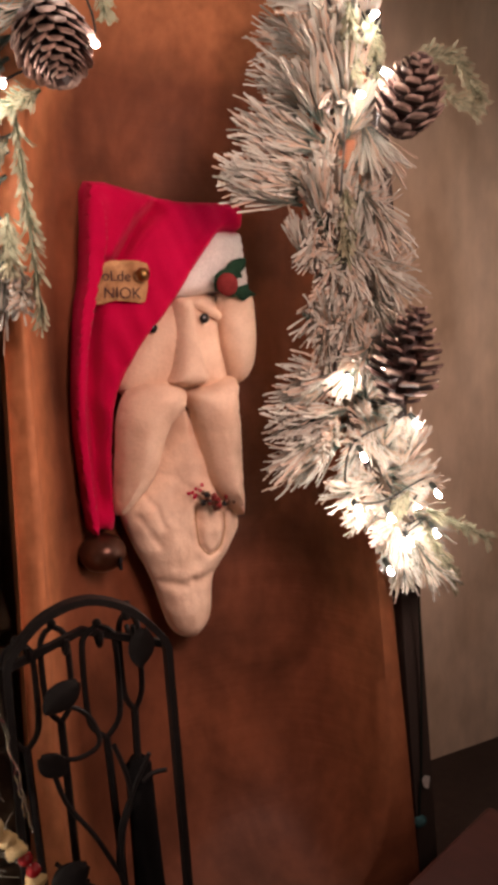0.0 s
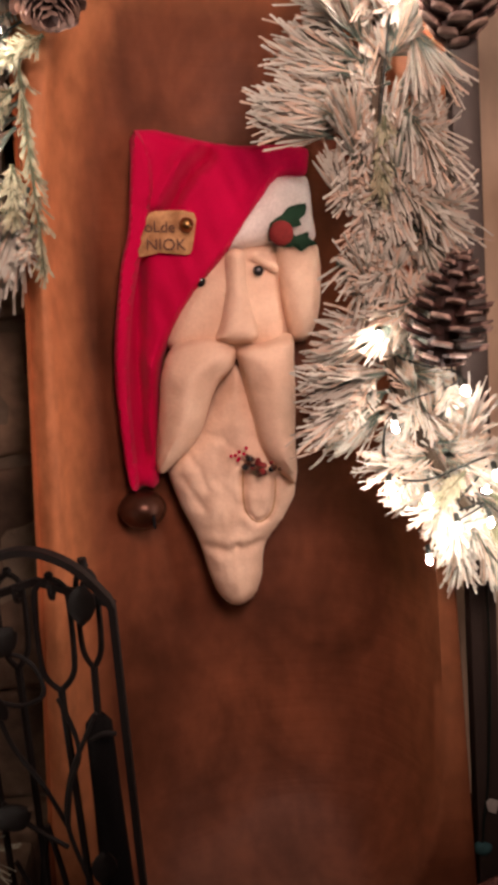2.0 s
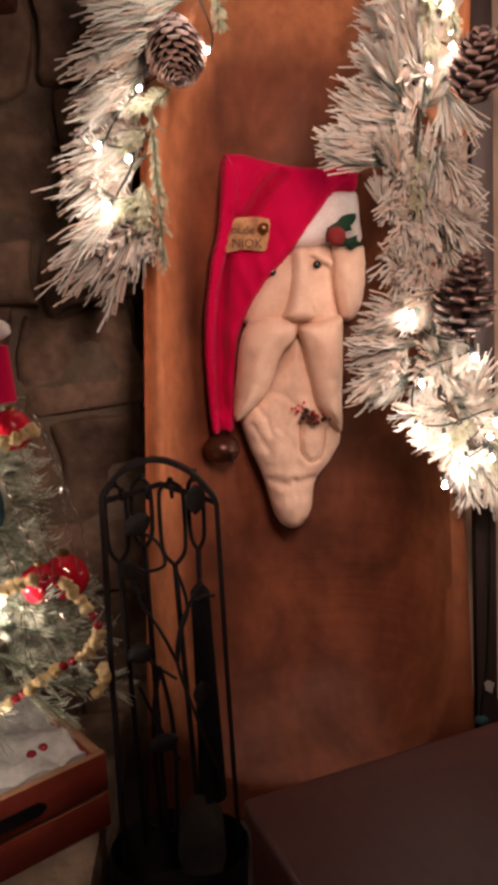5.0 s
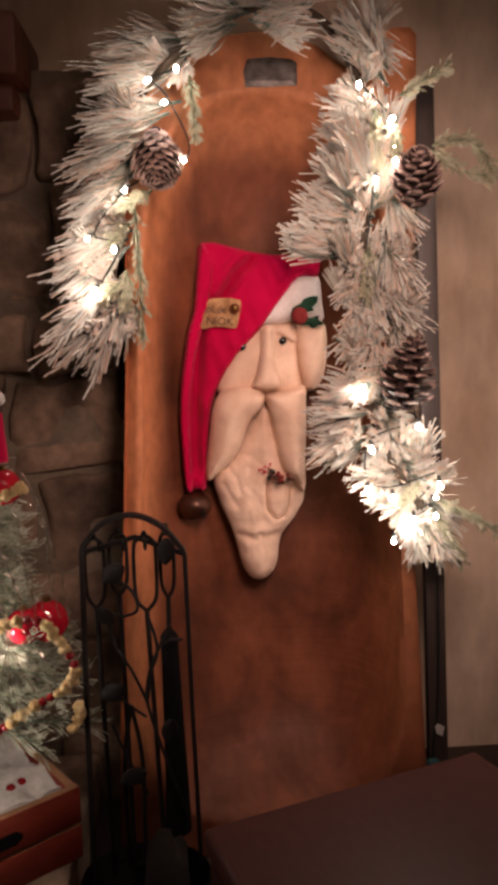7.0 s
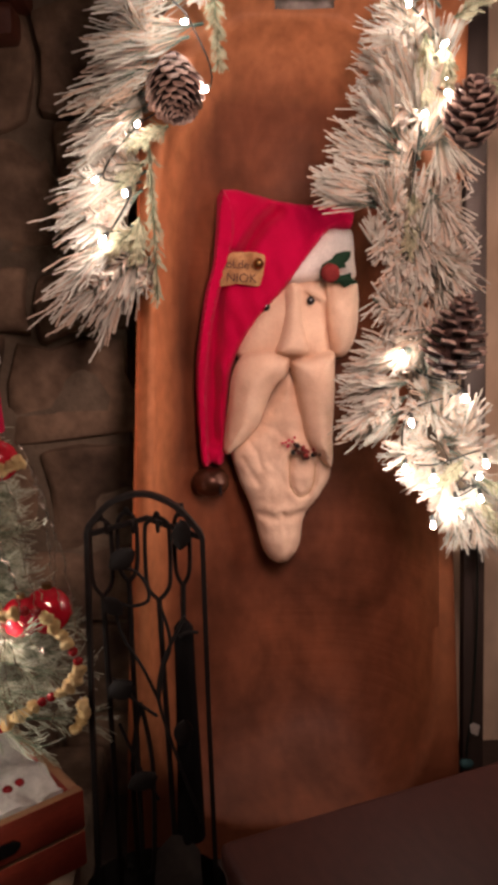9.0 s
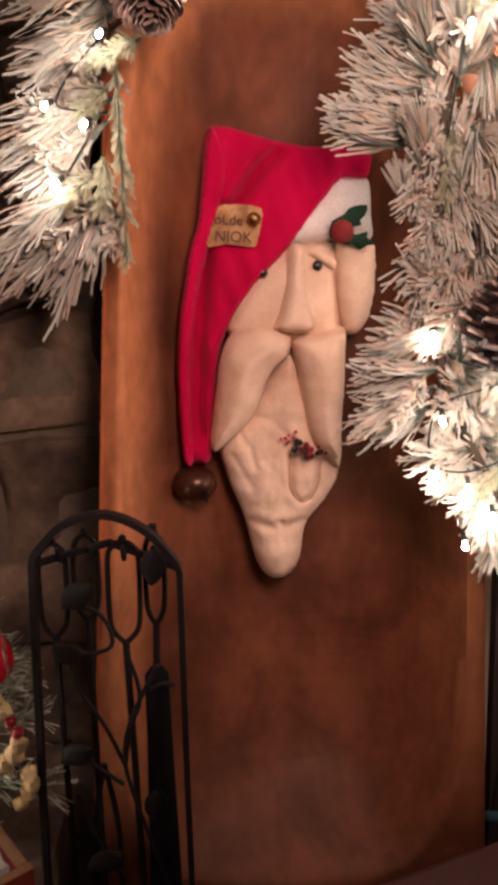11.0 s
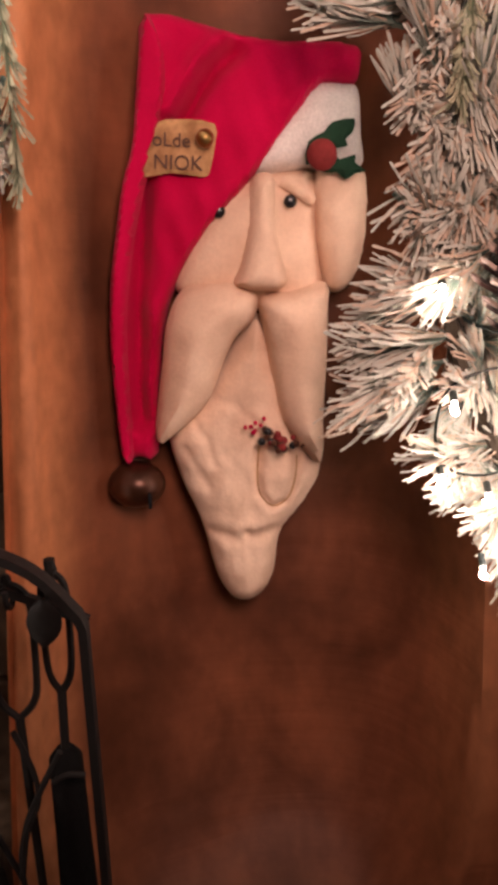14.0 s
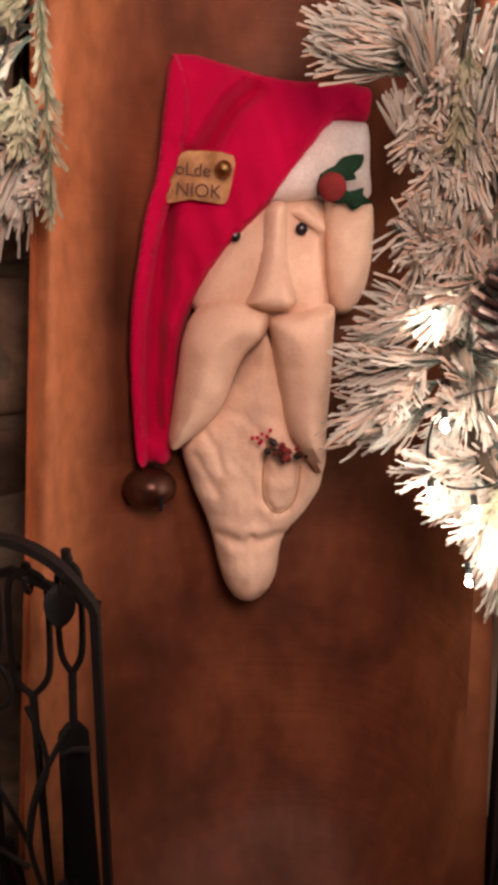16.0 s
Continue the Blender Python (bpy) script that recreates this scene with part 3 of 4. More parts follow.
    for word, (x, z), size in (("oLde", (-0.088, 0.825), 0.0165), ("NIOK", (-0.088, 0.806), 0.0175)):
        txt = bpy.data.curves.new("words", "FONT")
        txt.body, txt.size, txt.extrude = word, size, 0.0004
        ob = bpy.data.objects.new("words", txt)
        scene.collection.objects.link(ob)
        dg = bpy.context.evaluated_depsgraph_get()
        me = bpy.data.meshes.new_from_object(ob.evaluated_get(dg))
        before = set(bm.faces)
        me.transform(Matrix.Translation((x, rim_y(z) + 0.0722, z)) @ Matrix.Rotation(radians(3), 4, "Y") @ Matrix.Rotation(radians(90), 4, "X"))
        for f in me.polygons:
            f.material_index = 5
        bm.from_mesh(me)
        for f in bm.faces:
            if f not in before:
                f.material_index = 5
        bpy.data.objects.remove(ob)
    (x, z), = [(-0.042, 0.830)]
    ball(bm, (x, rim_y(z) + 0.066, z), 0.008, 6, 12)
    leaf_a = [(0.047, 0.808), (0.049, 0.828), (0.063, 0.836), (0.070, 0.844), (0.090, 0.847), (0.088, 0.835), (0.082, 0.830), (0.084, 0.824), (0.073, 0.822), (0.061, 0.815)]
    leaf_b = [(0.054, 0.815), (0.070, 0.818), (0.077, 0.813), (0.091, 0.817), (0.091, 0.810), (0.101, 0.803), (0.091, 0.801), (0.082, 0.796), (0.074, 0.802), (0.062, 0.802)]
    for leaf in (leaf_a, leaf_b):
        cushion(bm, leaf, 0.074, 0.004, 0.006, 7, 0.005, smooth_n=2)
    (x, z), = [(0.060, 0.816)]
    ball(bm, (x, rim_y(z) + 0.066, z), 0.0135, 8, 16, (1, 0.6, 1))
    # sprig of tiny berries at the beard
    rnd = random.Random(2)
    (cx, cz), (bx, bz) = [(0.021, 0.564), (-0.001, 0.572)]
    for i in range(26):
        ball(bm, (cx + rnd.gauss(0, 0.009), rim_y(cz) + 0.064 + rnd.uniform(-0.004, 0.006), cz + rnd.gauss(0, 0.006)), rnd.uniform(0.0022, 0.0042), rnd.choice((8, 9, 9, 3)), 8)
    for i in range(7):
        ball(bm, (bx + rnd.gauss(0, 0.005), rim_y(bz) + 0.070, bz + rnd.gauss(0, 0.006)), 0.0022, 0, 6)
    # jingle bell on the tip of the hat
    (x, z), = [(-0.115, 0.519)]
    ball(bm, (x, rim_y(z) + 0.088, z), 0.026, 9, 24, (1.05, 1.0, 0.85))
    # thin black block for the shade in the bell's slot
    box(bm, (x + 0.0125, rim_y(z) + 0.060, z - 0.016), (x + 0.0155, rim_y(z) + 0.070, z - 0.001), 0, mat=3)
    me = mesh_of("cloth_head_doll", bm, [RED_FELT, WHITE_FELT, MUSLIN, BLACK, TAN_PATCH, INK, BRASS, HOLLY, BERRY, COPPER])
    ob = new("cloth_head_doll", me)
    tagged(ob, "stuffed muslin bearded head doll in red felt hat, inside trough", "doll")


doll()


# ---- the garland ----
# bulbs of the light string: (x, z) in the three runs of the string
SPOTS_LEFT = [(-0.118, 1.138), (-0.157, 1.126), (-0.135, 1.093), (-0.112, 1.021), (-0.194, 0.984), (-0.245, 0.918), (-0.211, 0.904), (-0.241, 0.851)]
SPOTS_RIGHT = [(0.121, 1.107), (0.166, 1.066), (0.168, 1.009), (0.143, 0.988), (0.124, 0.707), (0.200, 0.653), (0.136, 0.623), (0.131, 0.564), (0.164, 0.553), (0.233, 0.569), (0.198, 0.518), (0.225, 0.525), (0.167, 0.490)]
# unseen run behind cones and tail, added to brighten the wall
SPOTS_BEHIND = [(0.185, 1.044), (0.214, 1.000), (0.217, 0.988), (0.196, 0.890), (0.192, 0.830), (0.203, 0.728), (0.207, 0.712), (0.236, 0.562), (0.246, 0.540)]
RUNS = [[Vector((x, y + 0.008 * math.sin(i * 2.1), z)) for i, (x, z) in enumerate(line)] for line, y in ((SPOTS_LEFT, 0.704), (SPOTS_RIGHT, 0.674), (SPOTS_BEHIND, 0.738))]
BULBS = [p for run in RUNS for p in run]


def near_bulb(p, clear=0.013):
    return any((p - q).length_squared < clear * clear for q in BULBS)


def needle(bm, lay, base, tip, r0, r1, f0=0.0, f1=1.0, bend=0.0):
    """A needle that curves, with a thick blunt end of flock."""
    d = (tip - base)
    a = d.orthogonal().normalized()
    b = d.cross(a).normalized()
    one = base + d * 0.38 + Vector((0, 0, -bend * 0.7))
    two = base + d * 0.72 + Vector((0, 0, -bend))
    rings = []
    for p, r, f in ((base, r0, f0), (one, r0 * 0.9 + r1 * 0.1, f0 + (f1 - f0) * 0.30), (two, r0 * 0.35 + r1 * 0.65, f0 + (f1 - f0) * 0.75), (tip, r1, f1), (tip + d.normalized() * r1 * 1.1, r1 * 0.55, f1)):
        ring = []
        for k in range(3):
            an = 2.094 * k
            v = bm.verts.new(p + r * (math.cos(an) * a + math.sin(an) * b))
            v[lay] = f
            ring.append(v)
        rings.append(ring)
    for r, s in zip(rings, rings[1:]):
        for k in range(3):
            bm.faces.new((r[k], r[(k + 1) % 3], s[(k + 1) % 3], s[k]))
    bm.faces.new(rings[-1])


def sprig(rnd, a, b, count, length, spread, thick, parent, base_at, mat, frost=(0.0, 1.0), name="sprig", start=0.0, bunch=3):
    """A twig from a to b with needles in small bunches that point forward along it."""
    a, b = Vector(a), Vector(b)
    bm = bmesh.new()
    lay = bm.verts.layers.float.new("frost")
    d = (b - a).normalized()
    total = (b - a).length
    twig = max(total - length * 0.98, total * 0.25)
    side = d.orthogonal().normalized()
    other = d.cross(side)
    droop = Vector((0, 0, -0.06 * total))
    tube(bm, [a, a + d * twig * 0.5 + droop * 0.2, a + d * twig + droop * 0.5], [0.0022, 0.0018, 0.0012], 4)
    cover = rnd.uniform(0.75, 1.15)
    groups = max(1, count // bunch)
    for i in range(groups):
        t = start + (1 - start) * (i + rnd.random()) / groups
        p = a + d * twig * t + droop * 0.5 * t * t
        an = rnd.uniform(0, 2 * math.pi)
        sp = spread * rnd.uniform(0.35, 1.35)
        way = (d * math.cos(sp) + (side * math.cos(an) + other * math.sin(an)) * math.sin(sp))
        way.y *= 0.75
        ln = length * rnd.uniform(0.62, 1.12)
        for _ in range(bunch):
            fan = Vector((rnd.gauss(0, 1), rnd.gauss(0, 1), rnd.gauss(0, 1))) * 0.075
            own = ln * rnd.uniform(0.80, 1.08)
            tip = p + (way + fan) * own + droop * 0.3
            tip.y = min(tip.y, rim_y(tip.z) + 0.07)
            if near_bulb(tip) or near_bulb(p + (tip - p) * 0.6) or near_bulb(p + (tip - p) * 0.3, 0.008):
                continue
            needle(bm, lay, p, tip, thick * 0.5, thick * rnd.uniform(0.7, 1.5), frost[0], frost[1] * cover * rnd.uniform(0.6, 1.1), own * rnd.uniform(-0.07, 0.10))
    return tagged(part(name, shift(bm, base_at), mat, parent), kind="stuff")


def pine_cone(at, axis, length, width, parent, base_at, seed, rows=64, steep=0.62, plump=0.135):
    """A cone of spiralling scales with frosted edges."""
    rnd = random.Random(seed)
    bm = bmesh.new()
    q = Vector(axis).to_track_quat("Z", "Y").to_matrix()
    at = Vector(at)
    tube(bm, [at - q @ Vector((0, 0, length * 0.46)), at, at + q @ Vector((0, 0, length * 0.46))], [width * 0.14, width * 0.22, width * 0.08], 8)
    for i in range(rows):
        t = (i + 0.5) / rows
        an = i * 2.39996
        prof = (0.5 + 0.5 * min(1, t / 0.22)) * (1 - 0.82 * max(0.0, (t - 0.22) / 0.78) ** 1.7)
        r = width * 0.5 * prof * rnd.uniform(0.93, 1.06)
        z = (t - 0.5) * length
        w = width * plump * (0.45 + 0.65 * prof)
        out_d = Vector((math.cos(an), math.sin(an), 0))
        tan_d = Vector((-math.sin(an), math.cos(an), 0))
        lift = steep * r + 0.002
        prev = None
        for s, ww, th in ((0.15, 0.35, 0.0010), (0.60, 0.95, 0.0012), (0.88, 1.05, 0.0016), (1.0, 0.85, 0.0016), (1.06, 0.40, 0.0010)):
            c = out_d * r * s + Vector((0, 0, z + lift * s * s))
            ring = [bm.verts.new(at + q @ (c + tan_d * w * ww + Vector((0, 0, th)))), bm.verts.new(at + q @ (c - tan_d * w * ww + Vector((0, 0, th)))),
                    bm.verts.new(at + q @ (c - tan_d * w * ww - Vector((0, 0, th)))), bm.verts.new(at + q @ (c + tan_d * w * ww - Vector((0, 0, th))))]
            if prev:
                for k in range(4):
                    f = bm.faces.new((prev[k], prev[(k + 1) % 4], ring[(k + 1) % 4], ring[k]))
                    f.material_index = 1 if s > 0.95 else 0
            prev = ring
        bm.faces.new(prev).material_index = 1
    bmesh.ops.recalc_face_normals(bm, faces=bm.faces[:])
    return part("pine_cone", shift(bm, base_at), [CONE, CONE_TIP], parent, "brown pine cone with frosted scale edges")


def garland():
    base = (0.0, 0.74, 1.20)
    root = thing("garland", base, "frosted pine garland with cones draped over the trough", "garland")
    rnd = random.Random(11)
    left = [
    (-0.087, 1.199, -0.248, 1.189), (-0.092, 1.180, -0.249, 1.149), (-0.104, 1.162, -0.241, 1.122),
    (-0.113, 1.117, -0.265, 1.090), (-0.130, 1.095, -0.268, 1.054), (-0.150, 1.069, -0.283, 1.008),
    (-0.167, 1.046, -0.291, 0.973), (-0.180, 1.020, -0.277, 0.955), (-0.191, 0.997, -0.248, 0.949),
    (-0.182, 0.955, -0.297, 0.899), (-0.188, 0.939, -0.313, 0.868), (-0.193, 0.916, -0.299, 0.843),
    (-0.200, 0.880, -0.321, 0.774), (-0.202, 0.850, -0.307, 0.748), (-0.208, 0.830, -0.269, 0.724),
    (-0.191, 0.865, -0.227, 0.770), (-0.196, 0.928, -0.264, 0.922), (-0.177, 0.982, -0.232, 0.961),
    (-0.095, 1.199, -0.165, 1.212), (-0.104, 1.177, -0.188, 1.177)]
    top = [
    (-0.019, 1.213, -0.101, 1.235), (-0.011, 1.213, 0.073, 1.246), (-0.034, 1.206, -0.118, 1.188),
    (0.027, 1.217, -0.033, 1.259), (0.073, 1.231, 0.012, 1.210), (-0.019, 1.203, 0.042, 1.199),
    (-0.026, 1.224, -0.062, 1.280), (0.043, 1.231, 0.104, 1.274)]
    upper = [
    (0.171, 1.120, 0.095, 1.217), (0.171, 1.142, 0.103, 1.228), (0.164, 1.163, 0.114, 1.249),
    (0.141, 1.185, 0.172, 1.257), (0.133, 1.214, 0.171, 1.149), (0.163, 1.083, 0.083, 1.113),
    (0.159, 1.050, 0.077, 1.084), (0.163, 1.008, 0.073, 1.058), (0.157, 0.986, 0.073, 1.027),
    (0.151, 0.948, 0.045, 0.983), (0.147, 0.929, 0.026, 0.940), (0.139, 0.906, 0.031, 0.926),
    (0.151, 0.971, 0.132, 1.053), (0.171, 1.038, 0.171, 1.127), (0.147, 1.008, 0.101, 1.083),
    (0.171, 0.986, 0.189, 0.917)]
    lower = [
    (0.146, 0.932, 0.122, 0.852), (0.162, 0.909, 0.206, 0.842), (0.142, 0.871, 0.107, 0.821),
    (0.155, 0.855, 0.212, 0.783), (0.142, 0.824, 0.107, 0.738), (0.146, 0.871, 0.129, 0.777),
    (0.170, 0.870, 0.178, 0.776), (0.137, 0.777, 0.145, 0.705), (0.170, 0.808, 0.206, 0.743),
    (0.145, 0.705, 0.054, 0.671), (0.149, 0.673, 0.049, 0.655), (0.145, 0.652, 0.046, 0.623),
    (0.141, 0.636, 0.055, 0.600), (0.141, 0.628, 0.081, 0.584), (0.145, 0.713, 0.076, 0.707),
    (0.129, 0.745, 0.178, 0.647), (0.161, 0.696, 0.178, 0.615), (0.097, 0.778, 0.170, 0.720),
    (0.178, 0.744, 0.096, 0.698)]
    tail = [
    (0.198, 0.589, 0.102, 0.576), (0.194, 0.564, 0.132, 0.542), (0.213, 0.535, 0.169, 0.511),
    (0.213, 0.530, 0.188, 0.476), (0.213, 0.522, 0.211, 0.441), (0.219, 0.522, 0.255, 0.444),
    (0.228, 0.542, 0.291, 0.498), (0.228, 0.563, 0.276, 0.588), (0.211, 0.576, 0.229, 0.662),
    (0.178, 0.615, 0.212, 0.634), (0.170, 0.631, 0.128, 0.567), (0.194, 0.589, 0.253, 0.546),
    (0.178, 0.647, 0.203, 0.572), (0.211, 0.530, 0.279, 0.460), (0.203, 0.547, 0.157, 0.517),
    (0.161, 0.590, 0.228, 0.504)]
    fans = [
    (0.123, 0.943, 0.045, 0.983), (0.125, 0.952, 0.069, 1.001), (0.125, 0.959, 0.085, 1.012),
    (0.128, 0.965, 0.090, 1.031), (0.137, 0.962, 0.122, 1.030), (0.146, 0.958, 0.153, 1.023),
    (0.153, 0.958, 0.177, 1.013), (0.124, 0.858, 0.098, 0.933), (0.132, 0.858, 0.125, 0.942),
    (0.140, 0.857, 0.153, 0.943), (0.150, 0.864, 0.174, 0.926), (0.157, 0.867, 0.185, 0.900),
    (0.107, 0.902, 0.024, 0.944), (0.103, 0.896, 0.028, 0.936), (0.100, 0.889, 0.035, 0.921),
    (0.121, 0.915, 0.087, 0.944), (0.113, 0.820, 0.099, 0.869),
    (0.150, 0.812, 0.171, 0.853), (0.121, 0.902, 0.135, 0.955)]
    for rows, ln, sp in ((fans, 0.055, 0.24), (left, 0.078, 0.17), (top, 0.075, 0.38), (upper, 0.07, 0.32), (lower, 0.055, 0.36), (tail, 0.042, 0.42)):
        for x0, z0, x1, z1 in rows:
            y0 = (0.760 if rows is left else 0.724) + rnd.uniform(-0.012, 0.010)
            y1 = y0 + (0.022 + rnd.uniform(-0.03, 0.02) if rows is lower and x1 < 0.09 else 0.055 + rnd.uniform(-0.02, 0.02) if rows in (upper, fans) and x1 < 0.09 else rnd.uniform(-0.045, 0.020))
            sprig(rnd, (x0, y0, z0), (x1, y1, z1), 159, ln, sp * 1.2, 0.00105, root, base, [NEEDLE])
    # plainer fir tips that stick out of the flocked ones
    tips = [
    (-0.101, 1.140, -0.093, 1.044), (-0.183, 0.966, -0.176, 0.775), (0.148, 1.083, 0.147, 1.001),
    (0.183, 1.101, 0.255, 1.147), (0.228, 1.036, 0.290, 1.048), (0.282, 1.045, 0.320, 0.990),
    (0.237, 0.545, 0.334, 0.495), (0.229, 0.529, 0.281, 0.442), (0.171, 1.075, 0.179, 1.008),
    (0.139, 0.902, 0.131, 0.824), (-0.158, 0.989, -0.215, 0.959), (-0.191, 0.944, -0.224, 0.913),
    (-0.206, 0.865, -0.244, 0.834), (-0.198, 0.881, -0.201, 0.818), (0.212, 0.571, 0.170, 0.531),
    (-0.033, 1.221, -0.103, 1.192), (0.225, 1.030, 0.275, 1.000), (0.270, 1.002, 0.318, 0.990)]
    for x0, z0, x1, z1 in tips:
        sprig(rnd, (x0, 0.736 if x0 < 0 else 0.70, z0), (x1, 0.726 if x0 < 0 else 0.69, z1), 320, 0.018, 0.65, 0.0007, root, base, [FIR], (0.0, 0.9), "fir_tip")
    middle = [
    (0.138, 0.902, 0.112, 0.836), (0.178, 0.901, 0.196, 0.807), (0.146, 0.839, 0.107, 0.778),
    (0.145, 0.737, 0.130, 0.824), (0.170, 0.744, 0.198, 0.819), (0.133, 0.745, 0.112, 0.809),
    (0.162, 0.808, 0.138, 0.894), (0.178, 0.808, 0.210, 0.854), (0.158, 0.776, 0.109, 0.746),
    (0.170, 0.776, 0.215, 0.727), (0.138, 0.878, 0.170, 0.808), (0.122, 0.809, 0.129, 0.713)]
    for x0, z0, x1, z1 in middle:
        sprig(rnd, (x0, 0.722, z0), (x1, 0.700 + rnd.uniform(-0.015, 0.02), z1), 130, 0.045, 0.5, 0.00105, root, base, [NEEDLE])
    tufts = [
    (-0.195, 0.947, -0.238, 0.944), (-0.203, 0.931, -0.278, 0.928), (-0.208, 0.900, -0.272, 0.882),
    (-0.206, 0.865, -0.258, 0.866), (-0.203, 0.841, -0.261, 0.795), (-0.188, 0.833, -0.194, 0.785),
    (-0.189, 0.981, -0.229, 0.966), (0.170, 1.007, 0.131, 0.985), (0.138, 0.878, 0.116, 0.890),
    (0.146, 0.808, 0.178, 0.854), (0.106, 0.840, 0.146, 0.800), (0.178, 0.712, 0.129, 0.729),
    (0.178, 0.696, 0.203, 0.622), (0.129, 0.665, 0.087, 0.618), (0.169, 0.565, 0.128, 0.550),
    (0.194, 0.506, 0.236, 0.529), (0.109, 1.184, 0.147, 1.140), (0.143, 1.060, 0.132, 1.111)]
    for x0, z0, x1, z1 in tufts:
        sprig(rnd, (x0, 0.751 if x0 < 0 else 0.715, z0), (x1, 0.728 if x0 < 0 else 0.692, z1), 200, 0.016, 0.9, 0.0011, root, base, [NEEDLE], (0.35, 1.0), "tuft")
    # short fill along the stem
    for i in range(54):
        t = i / 53
        c = curve([(0.135, 0.72, 1.12), (0.150, 0.72, 1.0), (0.150, 0.72, 0.88), (0.150, 0.715, 0.76), (0.165, 0.71, 0.66), (0.205, 0.71, 0.56)], 11)[i]
        an = rnd.uniform(-1.9, 1.9) + (1.57 if rnd.random() < 0.5 else -0.4)
        d = Vector((math.cos(an), rnd.uniform(-0.35, 0.15), math.sin(an))).normalized()
        sprig(rnd, c, c + d * rnd.uniform(0.038, 0.054), 84, 0.032, 0.55, 0.00105, root, base, [NEEDLE])
    for i in range(0, 26, 2):
        c = curve([(-0.105, 0.76, 1.18), (-0.172, 0.76, 1.11), (-0.198, 0.76, 1.01), (-0.213, 0.76, 0.905), (-0.224, 0.76, 0.825)], 7)[i]
        an = rnd.uniform(2.2, 4.6)
        d = Vector((math.cos(an), rnd.uniform(-0.4, 0.1), math.sin(an))).normalized()
        sprig(rnd, c, c + d * rnd.uniform(0.04, 0.06), 96, 0.036, 0.55, 0.00105, root, base, [NEEDLE])
    # the wired stem
    stem = curve([(-0.233, 0.765, 0.80), (-0.208, 0.765, 0.955), (-0.177, 0.765, 1.11), (-0.09, 0.745, 1.19), (0.0, 0.75, 1.235), (0.09, 0.745, 1.21), (0.145, 0.73, 1.08), (0.135, 0.72, 0.90), (0.135, 0.715, 0.72), (0.175, 0.715, 0.60), (0.225, 0.715, 0.52)], 8)
    bm = bmesh.new()
    tube(bm, stem, 0.006, 6)
    part("stem", shift(bm, base), TWIG, root)
    pine_cone((-0.148, 0.716, 1.031), (0.06, -0.45, -1.0), 0.086, 0.070, root, base, 1, 104, 0.75, 0.105)
    pine_cone((0.196, 0.668, 0.984), (-0.10, -0.75, 1.0), 0.078, 0.070, root, base, 2, 60, 0.5, 0.125)
    pine_cone((0.184, 0.662, 0.727), (0.16, -0.20, 1.0), 0.104, 0.078, root, base, 3, 58, 0.18, 0.105)


garland()


def fairy_lights():
    base = (0.0, 0.70, 1.20)
    root = thing("fairy_lights", base, "lit warm white fairy light string wound through the garland", "string lights")
    for run in RUNS:
        pts = []
        for i, (x, y, z) in enumerate(run):
            pts += [(x + 0.006, y + 0.03, z + 0.012)]
            bm = bmesh.new()
            bmesh.ops.create_uvsphere(bm, u_segments=8, v_segments=6, radius=1, matrix=Matrix.LocRotScale((x, y, z), Euler((0.4 * i, i, 0)), (0.0026, 0.0026, 0.0046)))
            bulb = part("bulb", shift(bm, base), GLOW, root)
            bm = bmesh.new()
            tube(bm, [(x + 0.001, y + 0.004, z + 0.004), (x + 0.004, y + 0.018, z + 0.009)], 0.0032, 6)
            part("socket", shift(bm, base), WIRE, bulb)
        bm = bmesh.new()
        tube(bm, curve(pts, 6), 0.0012, 5)
        part("wire", shift(bm, base), WIRE, root)


fairy_lights()


# ---- beside the hearth: tool stand, crate with tree, chest ----
def strap(bm, pts, wide, thick):
    """A flat iron band bent along points in a plane facing the room."""
    pts = [Vector(p) for p in pts]
    rings = []
    for i, p in enumerate(pts):
        d = (pts[min(i + 1, len(pts) - 1)] - pts[max(i - 1, 0)]).normalized()
        nor = Vector((d.z, 0, -d.x))
        rings.append([bm.verts.new(p + nor * a * thick / 2 + Vector((0, b * wide / 2, 0))) for a, b in ((-1, -1), (1, -1), (1, 1), (-1, 1))])
    for r, q in zip(rings, rings[1:]):
        for k in range(4):
            bm.faces.new((r[k], r[(k + 1) % 4], q[(k + 1) % 4], q[k]))
    bm.faces.new(rings[0][::-1]), bm.faces.new(rings[-1])
    bmesh.ops.recalc_face_normals(bm, faces=bm.faces[:])


def leaf(bm, at, length, width, angle, tilt=0.2):
    """A cupped oval iron leaf."""
    q = Matrix.Translation(at) @ Matrix.Rotation(radians(angle), 4, "Y") @ Matrix.Rotation(tilt, 4, "X")
    n = 8
    rows = []
    for j in range(n + 1):
        t = j / n
        w = width / 2 * math.sin(math.pi * (0.04 + 0.92 * t)) ** 0.75
        rows.append([[bm.verts.new(q @ Vector((w * s, o + 0.12 * width * s * s - 0.003, (t - 0.5) * length))) for s in (-1, -0.4, 0.4, 1)] for o in (0.0, 0.0022)])
    for a, b in zip(rows, rows[1:]):
        for k in range(3):
            bm.faces.new((a[0][k], a[0][k + 1], b[0][k + 1], b[0][k]))
            bm.faces.new((b[1][k], b[1][k + 1], a[1][k + 1], a[1][k]))
        bm.faces.new((a[0][0], b[0][0], b[1][0], a[1][0]))
        bm.faces.new((b[0][3], a[0][3], a[1][3], b[1][3]))
    bmesh.ops.recalc_face_normals(bm, faces=bm.faces[:])


STAND = (-0.19, 0.60, 0.0)
STAND_STEP = Vector((0.0, -0.02, 0.0))


